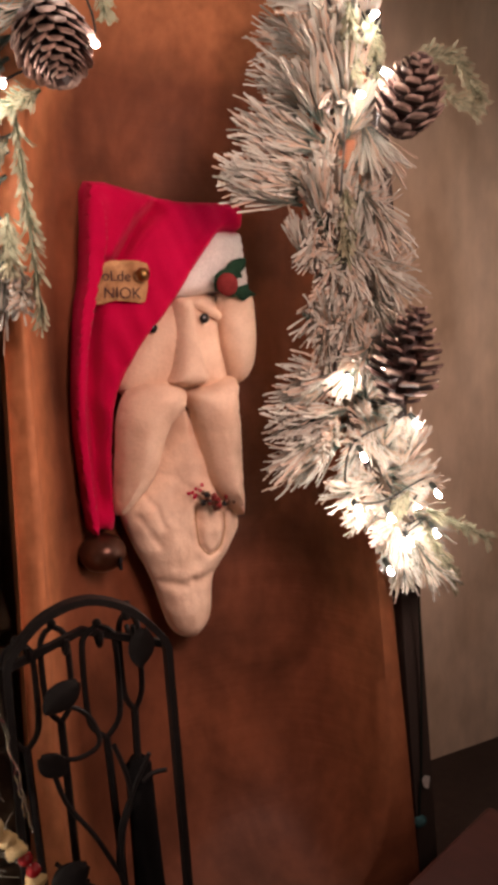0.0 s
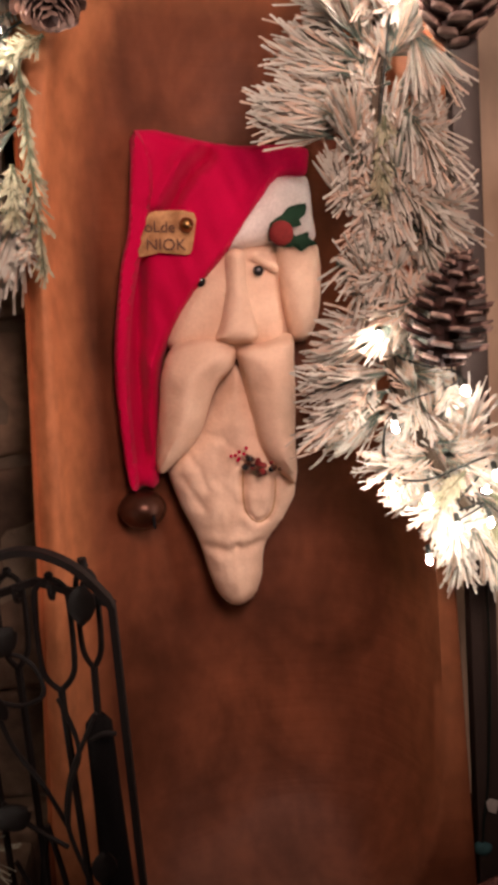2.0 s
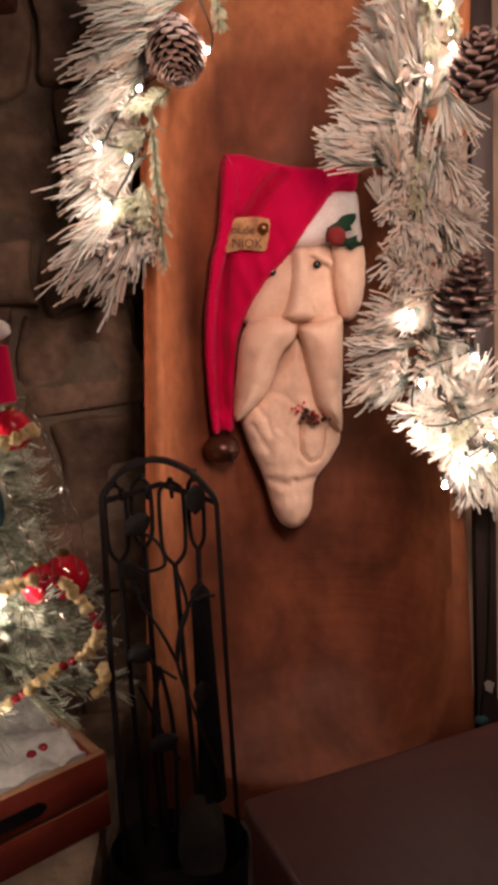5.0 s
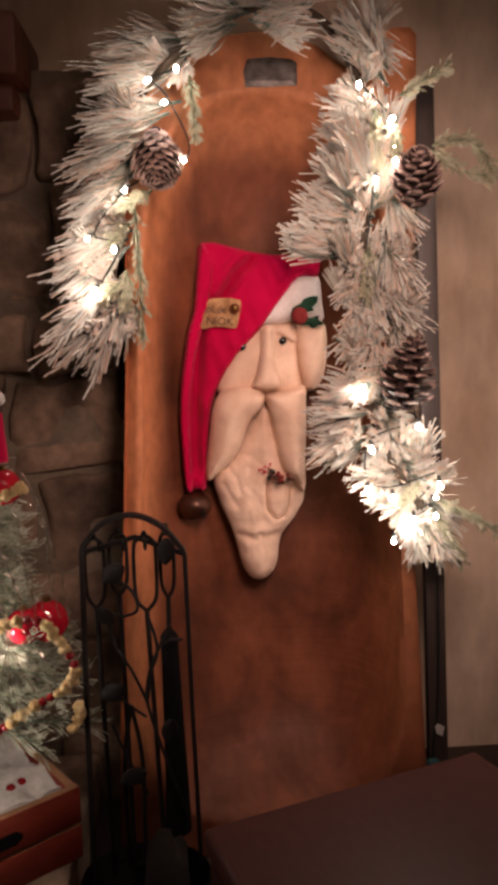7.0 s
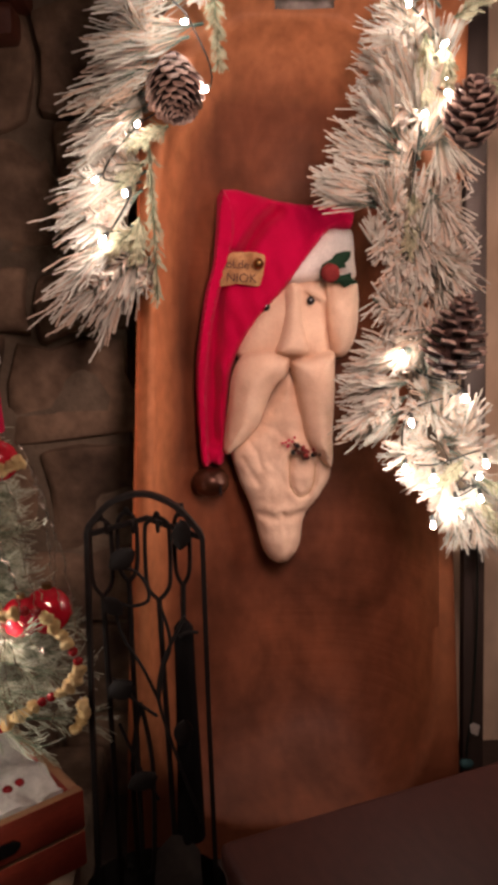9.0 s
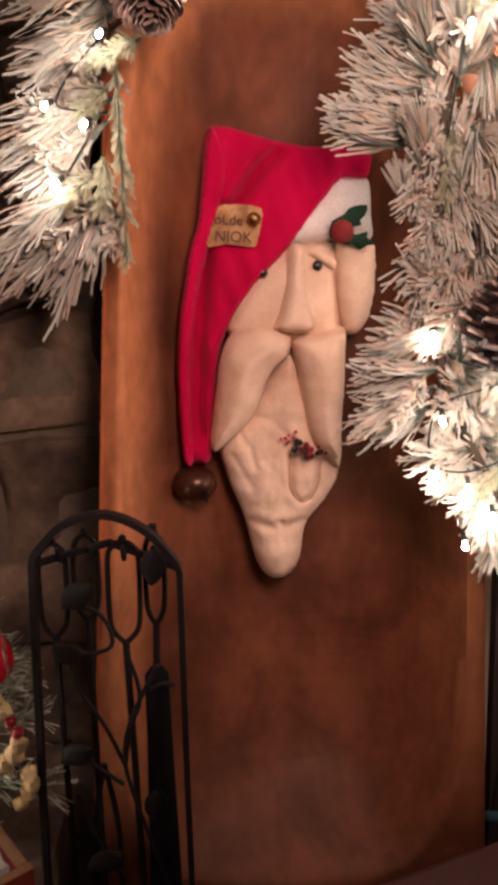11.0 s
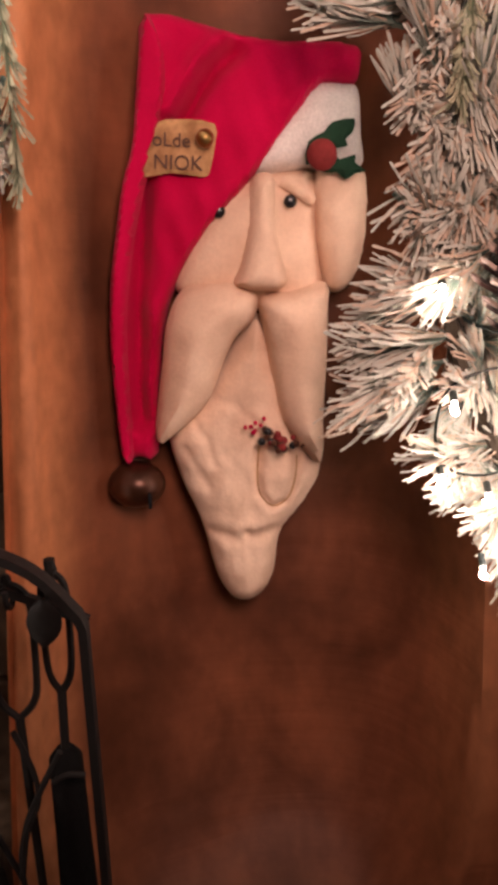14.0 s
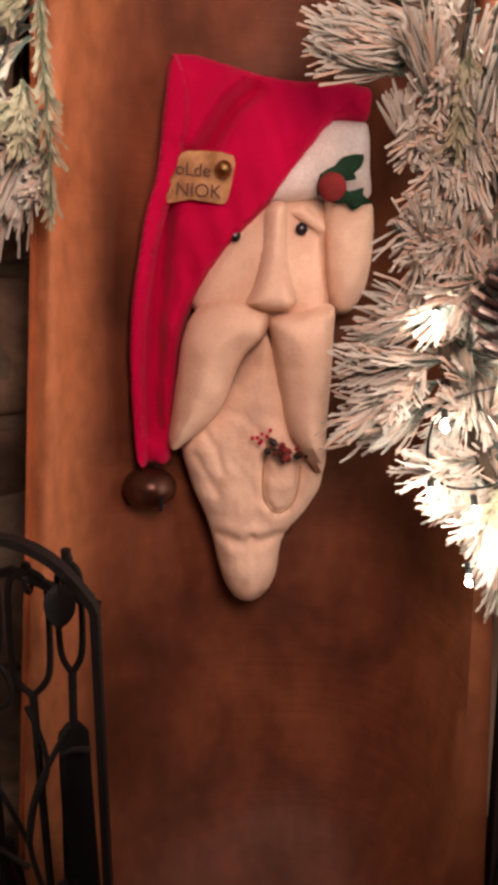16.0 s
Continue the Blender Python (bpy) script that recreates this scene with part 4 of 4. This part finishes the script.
def tool_stand():
    root = thing("fireplace_tool_stand", Vector(STAND) + STAND_STEP, "black wrought iron fireplace tool stand with vine leaves", "tool stand")
    arch = [(-0.260, 0.595, 0.03), (-0.258, 0.595, 0.3), (-0.254, 0.595, 0.522)] + curve([(-0.252, 0.595, 0.530), (-0.226, 0.595, 0.556), (-0.190, 0.595, 0.565), (-0.155, 0.595, 0.550), (-0.129, 0.595, 0.520)], 5) + [(-0.126, 0.595, 0.512), (-0.123, 0.595, 0.3), (-0.117, 0.595, 0.03)]
    bm = bmesh.new()
    strap(bm, arch, 0.012, 0.0056)
    part("arch_frame", shift(bm, STAND), IRON, root)
    bm = bmesh.new()
    strap(bm, [(-0.257, 0.610, 0.515), (-0.19, 0.622, 0.53), (-0.125, 0.610, 0.508)], 0.006, 0.006)
    part("hook_bar", shift(bm, STAND), IRON, root)
    for x in (-0.235, -0.205, -0.177, -0.150):
        bm = bmesh.new()
        tube(bm, curve([(x, 0.632, 0.522), (x, 0.622, 0.514), (x, 0.612, 0.520), (x, 0.610, 0.530)], 4), 0.0022, 6)
        part("hook", shift(bm, STAND), IRON, root)
    # vines with leaves climb the front
    vines = [[(-0.177, 0.436), (-0.168, 0.405), (-0.166, 0.380), (-0.175, 0.356), (-0.180, 0.322)], [(-0.148, 0.420), (-0.165, 0.385), (-0.176, 0.358), (-0.181, 0.322), (-0.171, 0.280), (-0.156, 0.231), (-0.133, 0.160)],
             [(-0.229, 0.439), (-0.219, 0.396), (-0.198, 0.357), (-0.180, 0.316)], [(-0.232, 0.347), (-0.210, 0.318), (-0.183, 0.296)], [(-0.221, 0.480), (-0.203, 0.474), (-0.191, 0.458), (-0.189, 0.440), (-0.206, 0.435), (-0.220, 0.439)],
             [(-0.155, 0.396), (-0.145, 0.399), (-0.133, 0.398)], [(-0.227, 0.290), (-0.207, 0.234), (-0.185, 0.189)]]
    for v in vines:
        bm = bmesh.new()
        tube(bm, curve([(x, 0.597 + 0.004 * math.sin(i), z) for i, (x, z) in enumerate(v)], 5), 0.0022, 6)
        part("vine", shift(bm, STAND), IRON, root)
    for (x, z), ln, wd, an in zip([(-0.149, 0.518), (-0.216, 0.492), (-0.228, 0.437), (-0.223, 0.336), (-0.153, 0.280), (-0.202, 0.220)], (0.036, 0.036, 0.03, 0.034, 0.036, 0.04, 0.03), (0.022, 0.024, 0.02, 0.026, 0.022, 0.024, 0.018), (6, 50, -40, 60, 10, 60, 20)):
        bm = bmesh.new()
        leaf(bm, (x, 0.590, z), ln, wd, an)
        part("leaf", shift(bm, STAND), IRON, root)
    # tray that catches the tools
    bm = bmesh.new()
    prof = [(0.0, 0.004), (0.070, 0.004), (0.076, 0.012), (0.082, 0.080), (0.084, 0.086), (0.086, 0.080), (0.080, 0.008), (0.074, 0.0), (0.0, 0.0)]
    n = 32
    rings = [[bm.verts.new((-0.19 + r * math.cos(2 * math.pi * k / n), 0.585 + 0.8 * r * math.sin(2 * math.pi * k / n), z)) for k in range(n)] for r, z in prof[1:-1]]
    for a, b in zip(rings, rings[1:]):
        for k in range(n):
            bm.faces.new((a[k], a[(k + 1) % n], b[(k + 1) % n], b[k]))
    bm.faces.new(rings[0]), bm.faces.new(rings[-1][::-1])
    bmesh.ops.recalc_face_normals(bm, faces=bm.faces[:])
    part("tray", shift(bm, STAND), IRON, root)


tool_stand()


def loop_handle(bm, x, y, top, low, half, lean=0.0, r=0.0026):
    """Two rods that part, run up and meet in a small curl."""
    for s in (-1, 1):
        tube(bm, curve([(x + lean, y, low), (x + lean + s * half * 0.75, y, low + 0.012), (x + s * half, y, low + 0.030), (x + s * half, y, top - 0.018), (x + s * half * 0.7, y, top - 0.005), (x, y, top + 0.001)], 5), r, 6)
    ball(bm, (x, y, top + 0.003), 0.004, 0, 8)


def hearth_tool(name, label, x, y, top, low, half, foot_x, end):
    root = thing(name, Vector((x, y, 0.02)) + STAND_STEP, label, "fireplace tool")
    at = (x, y, 0.02)
    bm = bmesh.new()
    loop_handle(bm, x, y, top, low, half)
    part("handle", shift(bm, at), IRON, root)
    bm = bmesh.new()
    tube(bm, [(x, y, low + 0.002), ((x + foot_x) / 2, y, (low + end) / 2), (foot_x, y, end)], 0.0034, 6)
    part("shaft", shift(bm, at), IRON, root)
    return root, at


root, at = hearth_tool("fire_poker", "black iron fire poker hanging in the tool stand", -0.243, 0.622, 0.530, 0.437, 0.0120, -0.236, 0.06)
bm = bmesh.new()
tube(bm, curve([(-0.232, 0.622, 0.10), (-0.226, 0.615, 0.085), (-0.222, 0.61, 0.095)], 4), 0.003, 6)
part("hook", shift(bm, at), IRON, root)
root, at = hearth_tool("fire_tongs", "black iron fire tongs hanging in the tool stand", -0.213, 0.626, 0.536, 0.452, 0.0110, -0.209, 0.07)
for s in (-1, 1):
    bm = bmesh.new()
    tube(bm, curve([(-0.205, 0.626, 0.30), (-0.205 + s * 0.012, 0.626, 0.22), (-0.205 + s * 0.010, 0.626, 0.09), (-0.205 + s * 0.002, 0.626, 0.07)], 5), 0.003, 6)
    part("jaw", shift(bm, at), IRON, root)
root, at = hearth_tool("fire_shovel", "black iron ash shovel hanging in the tool stand", -0.178, 0.618, 0.532, 0.432, 0.0140, -0.168, 0.12)
bm = bmesh.new()
P, F, _ = sheet([(-0.190, 0.115), (-0.194, 0.065), (-0.187, 0.040), (-0.163, 0.035), (-0.140, 0.042), (-0.134, 0.065), (-0.137, 0.115), (-0.152, 0.130), (-0.172, 0.130)], 0.008)
top_v = [bm.verts.new((x, 0.596 + 0.25 * (z - 0.06) - 9 * (x + 0.166) ** 2, z)) for x, z in P]
low_v = [bm.verts.new(v.co + Vector((0, 0.002, 0))) for v in top_v]
for f in F:
    bm.faces.new([top_v[i] for i in f]), bm.faces.new([low_v[i] for i in f][::-1])
part("pan", shift(bm, at), ASH, root, "dull grey shovel pan")
root, at = hearth_tool("hearth_brush", "black hearth brush hanging in the tool stand", -0.150, 0.626, 0.535, 0.446, 0.0085, -0.151, 0.39)
bm = bmesh.new()
tube(bm, [(-0.151, 0.626, 0.530), (-0.151, 0.626, 0.545)], 0.004, 8)
part("knob", shift(bm, at), IRON, root)
bm = bmesh.new()
rnd = random.Random(7)
tube(bm, [(-0.151, 0.626, 0.402), (-0.151, 0.626, 0.394), (-0.150, 0.626, 0.33), (-0.148, 0.626, 0.20), (-0.148, 0.626, 0.12)], [0.006, 0.0118, 0.0125, 0.0155, 0.018], 14)
part("bristles", shift(bm, at), BRISTLE, root)

# low chest whose lid comes into the foot of the view
CHEST = Matrix.Translation((-0.114, 0.500, 0.0)) @ Matrix.Rotation(math.atan2(0.34, 0.94), 4, "Z")
chest = new("low_chest")
chest.matrix_world = CHEST
tagged(chest, "low red-brown varnished wooden chest on the hearth floor", "chest")
bm = bmesh.new()
box(bm, (0.006, -0.594, 0.0), (0.409, -0.006, 0.160), 0.004)
part("body", bm, TABLE, chest)
bm = bmesh.new()
box(bm, (0.0, -0.60, 0.160), (0.415, 0.0, 0.190), 0.009, 3)
part("lid", bm, TABLE, chest)


def crate():
    m = Matrix.Translation((-0.282, 0.60, 0.10)) @ Matrix.Rotation(math.atan2(0.60, 0.80), 4, "Z")
    root = new("wooden_crate")
    root.matrix_world = m
    tagged(root, "worn red painted wooden crate on the stone hearth step", "crate")
    L, D, H = 0.34, 0.24, 0.10
    for name, lo, hi in (("front_slat", (-L, -0.012, 0.0), (0, 0.0, 0.046)), ("front_slat", (-L, -0.012, 0.050), (0, 0.0, H)), ("back_slat", (-L, D - 0.012, 0.0), (0, D, 0.046)), ("back_slat", (-L, D - 0.012, 0.050), (0, D, H)),
                         ("side_panel", (-0.014, 0.001, 0.0), (-0.001, D - 0.013, H - 0.001)), ("side_panel", (-L + 0.001, 0.001, 0.0), (-L + 0.014, D - 0.013, H - 0.001)), ("bottom", (-L + 0.015, 0.001, 0.002), (-0.015, D - 0.013, 0.012))):
        bm = bmesh.new()
        box(bm, lo, hi, 0.0025, 2)
        for f in bm.faces:
            if f.normal.z > 0.9:
                f.material_index = 1
        part(name, bm, [CRATE, CRATE_EDGE], root)
    # hand slot: a black sheet with a rounded outline for the shaded opening
    bm = bmesh.new()
    slot = [(-0.17, 0.064), (-0.16, 0.060), (-0.09, 0.060), (-0.082, 0.066), (-0.082, 0.071), (-0.09, 0.077), (-0.16, 0.077), (-0.17, 0.073)]
    P, F, _ = sheet(slot, 0.01)
    vs = [bm.verts.new((x, -0.0145, z)) for x, z in P]
    for f in F:
        bm.faces.new([vs[i] for i in f])
    geo = bmesh.ops.extrude_face_region(bm, geom=bm.faces[:])
    bmesh.ops.translate(bm, verts=[v for v in geo["geom"] if isinstance(v, bmesh.types.BMVert)], vec=(0, 0.002, 0))
    bmesh.ops.recalc_face_normals(bm, faces=bm.faces[:])
    part("hand_slot", bm, BLACK, root, "dark hand slot")
    # two loose cranberries on the wadding
    for p in ((-0.3665, 0.597, 0.199), (-0.3555, 0.610, 0.199)):
        at = thing("cranberry", p, "dark red cranberry lying on the white wadding", "berry", "loose cranberries")
        bm = bmesh.new()
        ball(bm, (0, 0, 0), 0.0058, 0, 12, (1.1, 1, 0.9))
        part("fruit", bm, CRANBERRY, at)
    # wadding heaped in the crate
    bm = bmesh.new()
    bmesh.ops.create_grid(bm, x_segments=40, y_segments=30, size=0.5, matrix=Matrix.LocRotScale((-L / 2, D / 2 - 0.004, 0.085), None, (L - 0.032, D - 0.03, 1)))
    for v in bm.verts:
        v.co.z += 0.016 * noise.noise(v.co * 22) + 0.012 + 0.005 * noise.noise(v.co * 70)
    ret = bmesh.ops.extrude_face_region(bm, geom=bm.faces[:])
    for v in ret["geom"]:
        if isinstance(v, bmesh.types.BMVert):
            v.co.z = 0.05
    bmesh.ops.recalc_face_normals(bm, faces=bm.faces[:])
    tagged(part("cotton_wadding", bm, COTTON), "white cotton wadding heaped inside the crate", "wadding").matrix_world = m


crate()


def small_tree():
    base = Vector((-0.43, 0.60, 0.15))
    root = thing("small_tree", base, "small pale green artificial tree in the crate", "christmas tree")
    rnd = random.Random(21)
    bm = bmesh.new()
    tube(bm, [base, base + Vector((0, 0, 0.3)), base + Vector((0, 0, 0.62))], [0.012, 0.009, 0.004], 8)
    part("trunk", shift(bm, base), TWIG, root)
    for i in range(150):
        t = (i + rnd.random()) / 150
        z = 0.29 + 0.50 * t
        an = i * 2.39996
        reach = (0.185 * (1 - t) ** 0.85 + 0.025) * rnd.uniform(0.8, 1.08)
        a = Vector((base.x, base.y, z))
        b = a + Vector((math.cos(an) * reach, math.sin(an) * reach, -0.03 + 0.05 * rnd.random()))
        if b.x < -0.50:
            continue
        sprig(rnd, a, b, 130, 0.038, 0.75, 0.0005, root, base, [TREE_NEEDLE], (0.0, 0.9), "branch", 0.25)


small_tree()


def tree_lights():
    at = (-0.38, 0.50, 0.45)
    root = thing("tree_lights", at, "lit warm white light string on the small tree", "string lights")
    spots = [(-0.375, 0.475, 0.30), (-0.405, 0.455, 0.36), (-0.36, 0.50, 0.43), (-0.40, 0.48, 0.50), (-0.385, 0.52, 0.60)]
    for x, y, z in spots:
        bm = bmesh.new()
        bmesh.ops.create_uvsphere(bm, u_segments=8, v_segments=6, radius=1, matrix=Matrix.LocRotScale((x, y, z), None, (0.0033, 0.0033, 0.0056)))
        bulb = part("bulb", shift(bm, at), GLOW, root)
        bm = bmesh.new()
        tube(bm, [(x, y + 0.002, z + 0.004), (x, y + 0.006, z + 0.014)], 0.0024, 6)
        part("socket", shift(bm, at), WIRE, bulb)
    bm = bmesh.new()
    tube(bm, curve([(x, y + 0.006, z + 0.014) for x, y, z in spots], 8), 0.001, 5)
    part("wire", shift(bm, at), WIRE, root)


tree_lights()


def on_tree(pts, y):
    return [(x, y, z) for x, z in pts]


def beads():
    at = (-0.30, 0.52, 0.40)
    root = thing("popcorn_string", at, "string of popcorn and cranberries draped on the tree", "garland")
    rnd = random.Random(5)
    low = on_tree([(-0.360, 0.445), (-0.329, 0.458), (-0.294, 0.460), (-0.267, 0.426), (-0.256, 0.400), (-0.268, 0.378), (-0.296, 0.362), (-0.322, 0.346), (-0.354, 0.325), (-0.379, 0.310)], 0.50)
    high = on_tree([(-0.350, 0.601), (-0.326, 0.606), (-0.308, 0.614)], 0.52)
    side = on_tree([(-0.267, 0.335), (-0.264, 0.313), (-0.277, 0.293)], 0.56)
    for line in (low, high, side):
        c = curve(line, 12)
        bm = bmesh.new()
        tube(bm, c, 0.0006, 4)
        part("thread", shift(bm, at), CLOTH_WHITE, root)
        k, last = 0, c[0]
        for p in c:
            if (p - last).length < 0.0095:
                continue
            last = p
            bm = bmesh.new()
            if k % 6 in (4, 5):
                ball(bm, p, 0.0055, 0, 10, (1, 1, 0.9))
                part("cranberry", shift(bm, at), CRANBERRY, root)
            else:
                ball(bm, p, 0.0072, 0, 12, (1, 0.9, rnd.uniform(0.8, 1.1)))
                for v in bm.verts:
                    v.co = p + (v.co - p) * (1 + 0.55 * noise.noise(v.co * 150 + Vector((k, 0, 0))))
                part("popcorn", shift(bm, at), POPCORN, root)
            k += 1


beads()


def ornament(x, y, z, r):
    ob = thing("red_ornament", (x, y, z), "shiny red glass ball ornament on the small tree", "ornament")
    bm = bmesh.new()
    ball(bm, (0, 0, 0), r, 0, 24)
    for v in bm.verts:
        a = math.atan2(v.co.y, v.co.x)
        v.co *= 1 + 0.025 * math.cos(10 * a) * (1 - (v.co.z / r) ** 2)
    glass = part("ball", bm, ORNAMENT, ob)
    bm = bmesh.new()
    tube(bm, [(0, 0, r * 0.97), (0, 0, r * 1.2)], r * 0.22, 10)
    part("cap", bm, BRASS, glass)


for x, z in [(-0.298, 0.439)]:
    ornament(x, 0.56, z, 0.026)
for x, z in [(-0.322, 0.440)]:
    ornament(x, 0.54, z, 0.022)
for x, z in [(-0.339, 0.610)]:
    ornament(x, 0.55, z, 0.022)

# clear tinsel strands that hang over the tree
rnd = random.Random(9)
HUNG = [[(-0.307, 0.639), (-0.292, 0.606), (-0.282, 0.557), (-0.281, 0.502)], [(-0.304, 0.636), (-0.286, 0.582), (-0.267, 0.520), (-0.258, 0.450)], [(-0.297, 0.624), (-0.276, 0.557), (-0.263, 0.501), (-0.255, 0.437)],
        [(-0.288, 0.335), (-0.280, 0.361), (-0.272, 0.387)], [(-0.286, 0.582), (-0.272, 0.539), (-0.277, 0.489)]]
for k in range(9):
    x, z = rnd.uniform(-0.36, -0.285), rnd.uniform(0.46, 0.62)
    HUNG.append([(x, z), (x + 0.010, z - 0.03), (x + rnd.uniform(0.012, 0.03), z - 0.08), (x + rnd.uniform(0.01, 0.04), z - rnd.uniform(0.11, 0.17))])
for i, row in enumerate(HUNG):
    ob = thing("tinsel_strand", (-0.3, 0.51, 0.5), "clear glittering tinsel strand hanging over the small tree", "tinsel", "tinsel on the tree")
    bm = bmesh.new()
    c = curve([(x, 0.500 + 0.006 * math.sin(i + k), z) for k, (x, z) in enumerate(row)], 12)
    tube(bm, [p + Vector((noise.noise(p * 160), noise.noise(p * 140), 0.5 * noise.noise(p * 150))) * 0.004 for p in c], 0.00055, 4)
    part("strand", shift(bm, (-0.3, 0.51, 0.5)), TINSEL, ob, smooth=False)

# felt hat ornament with a cream pompom, near the tree's top
(px_, pz_), (qx_, qz_), (tx_, tz_) = [(-0.358, 0.678), (-0.349, 0.714), (-0.361, 0.537)]
ob = thing("felt_ornament", (px_, 0.58, pz_), "red felt ornament with a cream pompom on the small tree", "ornament")
bm = bmesh.new()
tube(bm, [(px_ - 0.004, 0.58, pz_ - 0.04), (px_ - 0.002, 0.58, pz_ - 0.01), (px_ + 0.002, 0.58, pz_ + 0.02)], [0.024, 0.02, 0.014], 14)
part("hat", shift(bm, (px_, 0.58, pz_)), RED_FELT, ob)
bm = bmesh.new()
ball(bm, (qx_ - 0.004, 0.58, qz_), 0.014, 0, 18, (1.1, 1, 0.8))
for v in bm.verts:
    v.co += Vector((noise.noise(v.co * 200), noise.noise(v.co * 210), noise.noise(v.co * 190))) * 0.002
part("pompom", shift(bm, (px_, 0.58, pz_)), COTTON, ob)
ob = thing("teal_ornament", (tx_, 0.53, tz_), "small teal felt ornament on the tree", "ornament")
bm = bmesh.new()
tube(bm, curve([(-0.012, 0, 0.022), (-0.002, 0, 0.012), (0.003, 0, -0.008), (0.004, 0, -0.026)], 5), [0.004 + 0.006 * math.sin(k / 15 * math.pi) for k in range(16)], 10)
part("felt", bm, TEAL, ob)

# the lights' cord that runs down beside the trough
CORD = (0.245, 0.735, 0.5)
ob = thing("power_cord", CORD, "thin dark cord with paper tag hanging beside the trough", "power cord")
bm = bmesh.new()
tube(bm, curve([(0.228, 0.70, 0.52), (0.245, 0.728, 0.44), (0.252, 0.735, 0.32), (0.250, 0.735, 0.20), (0.243, 0.73, 0.15), (0.245, 0.74, 0.06), (0.26, 0.76, 0.003)], 8), 0.0016, 6)
part("wire", shift(bm, CORD), WIRE, ob)
bm = bmesh.new()
cushion(bm, [(0.247, 0.170), (0.244, 0.183), (0.250, 0.185), (0.262, 0.177), (0.258, 0.162)], 0, 0.0006, 0.002, step=0.005, smooth_n=0, base=lambda x, z: 0.728 + 0.4 * (x - 0.25), back_thick=0.0004)
part("tag", shift(bm, CORD), CLOTH_WHITE, ob, "white paper tag")
bm = bmesh.new()
ball(bm, (0.243, 0.732, 0.120), 0.010, 0, 14, (1.1, 0.8, 0.8))
part("plug", shift(bm, CORD), TEAL, ob, "teal plastic plug")
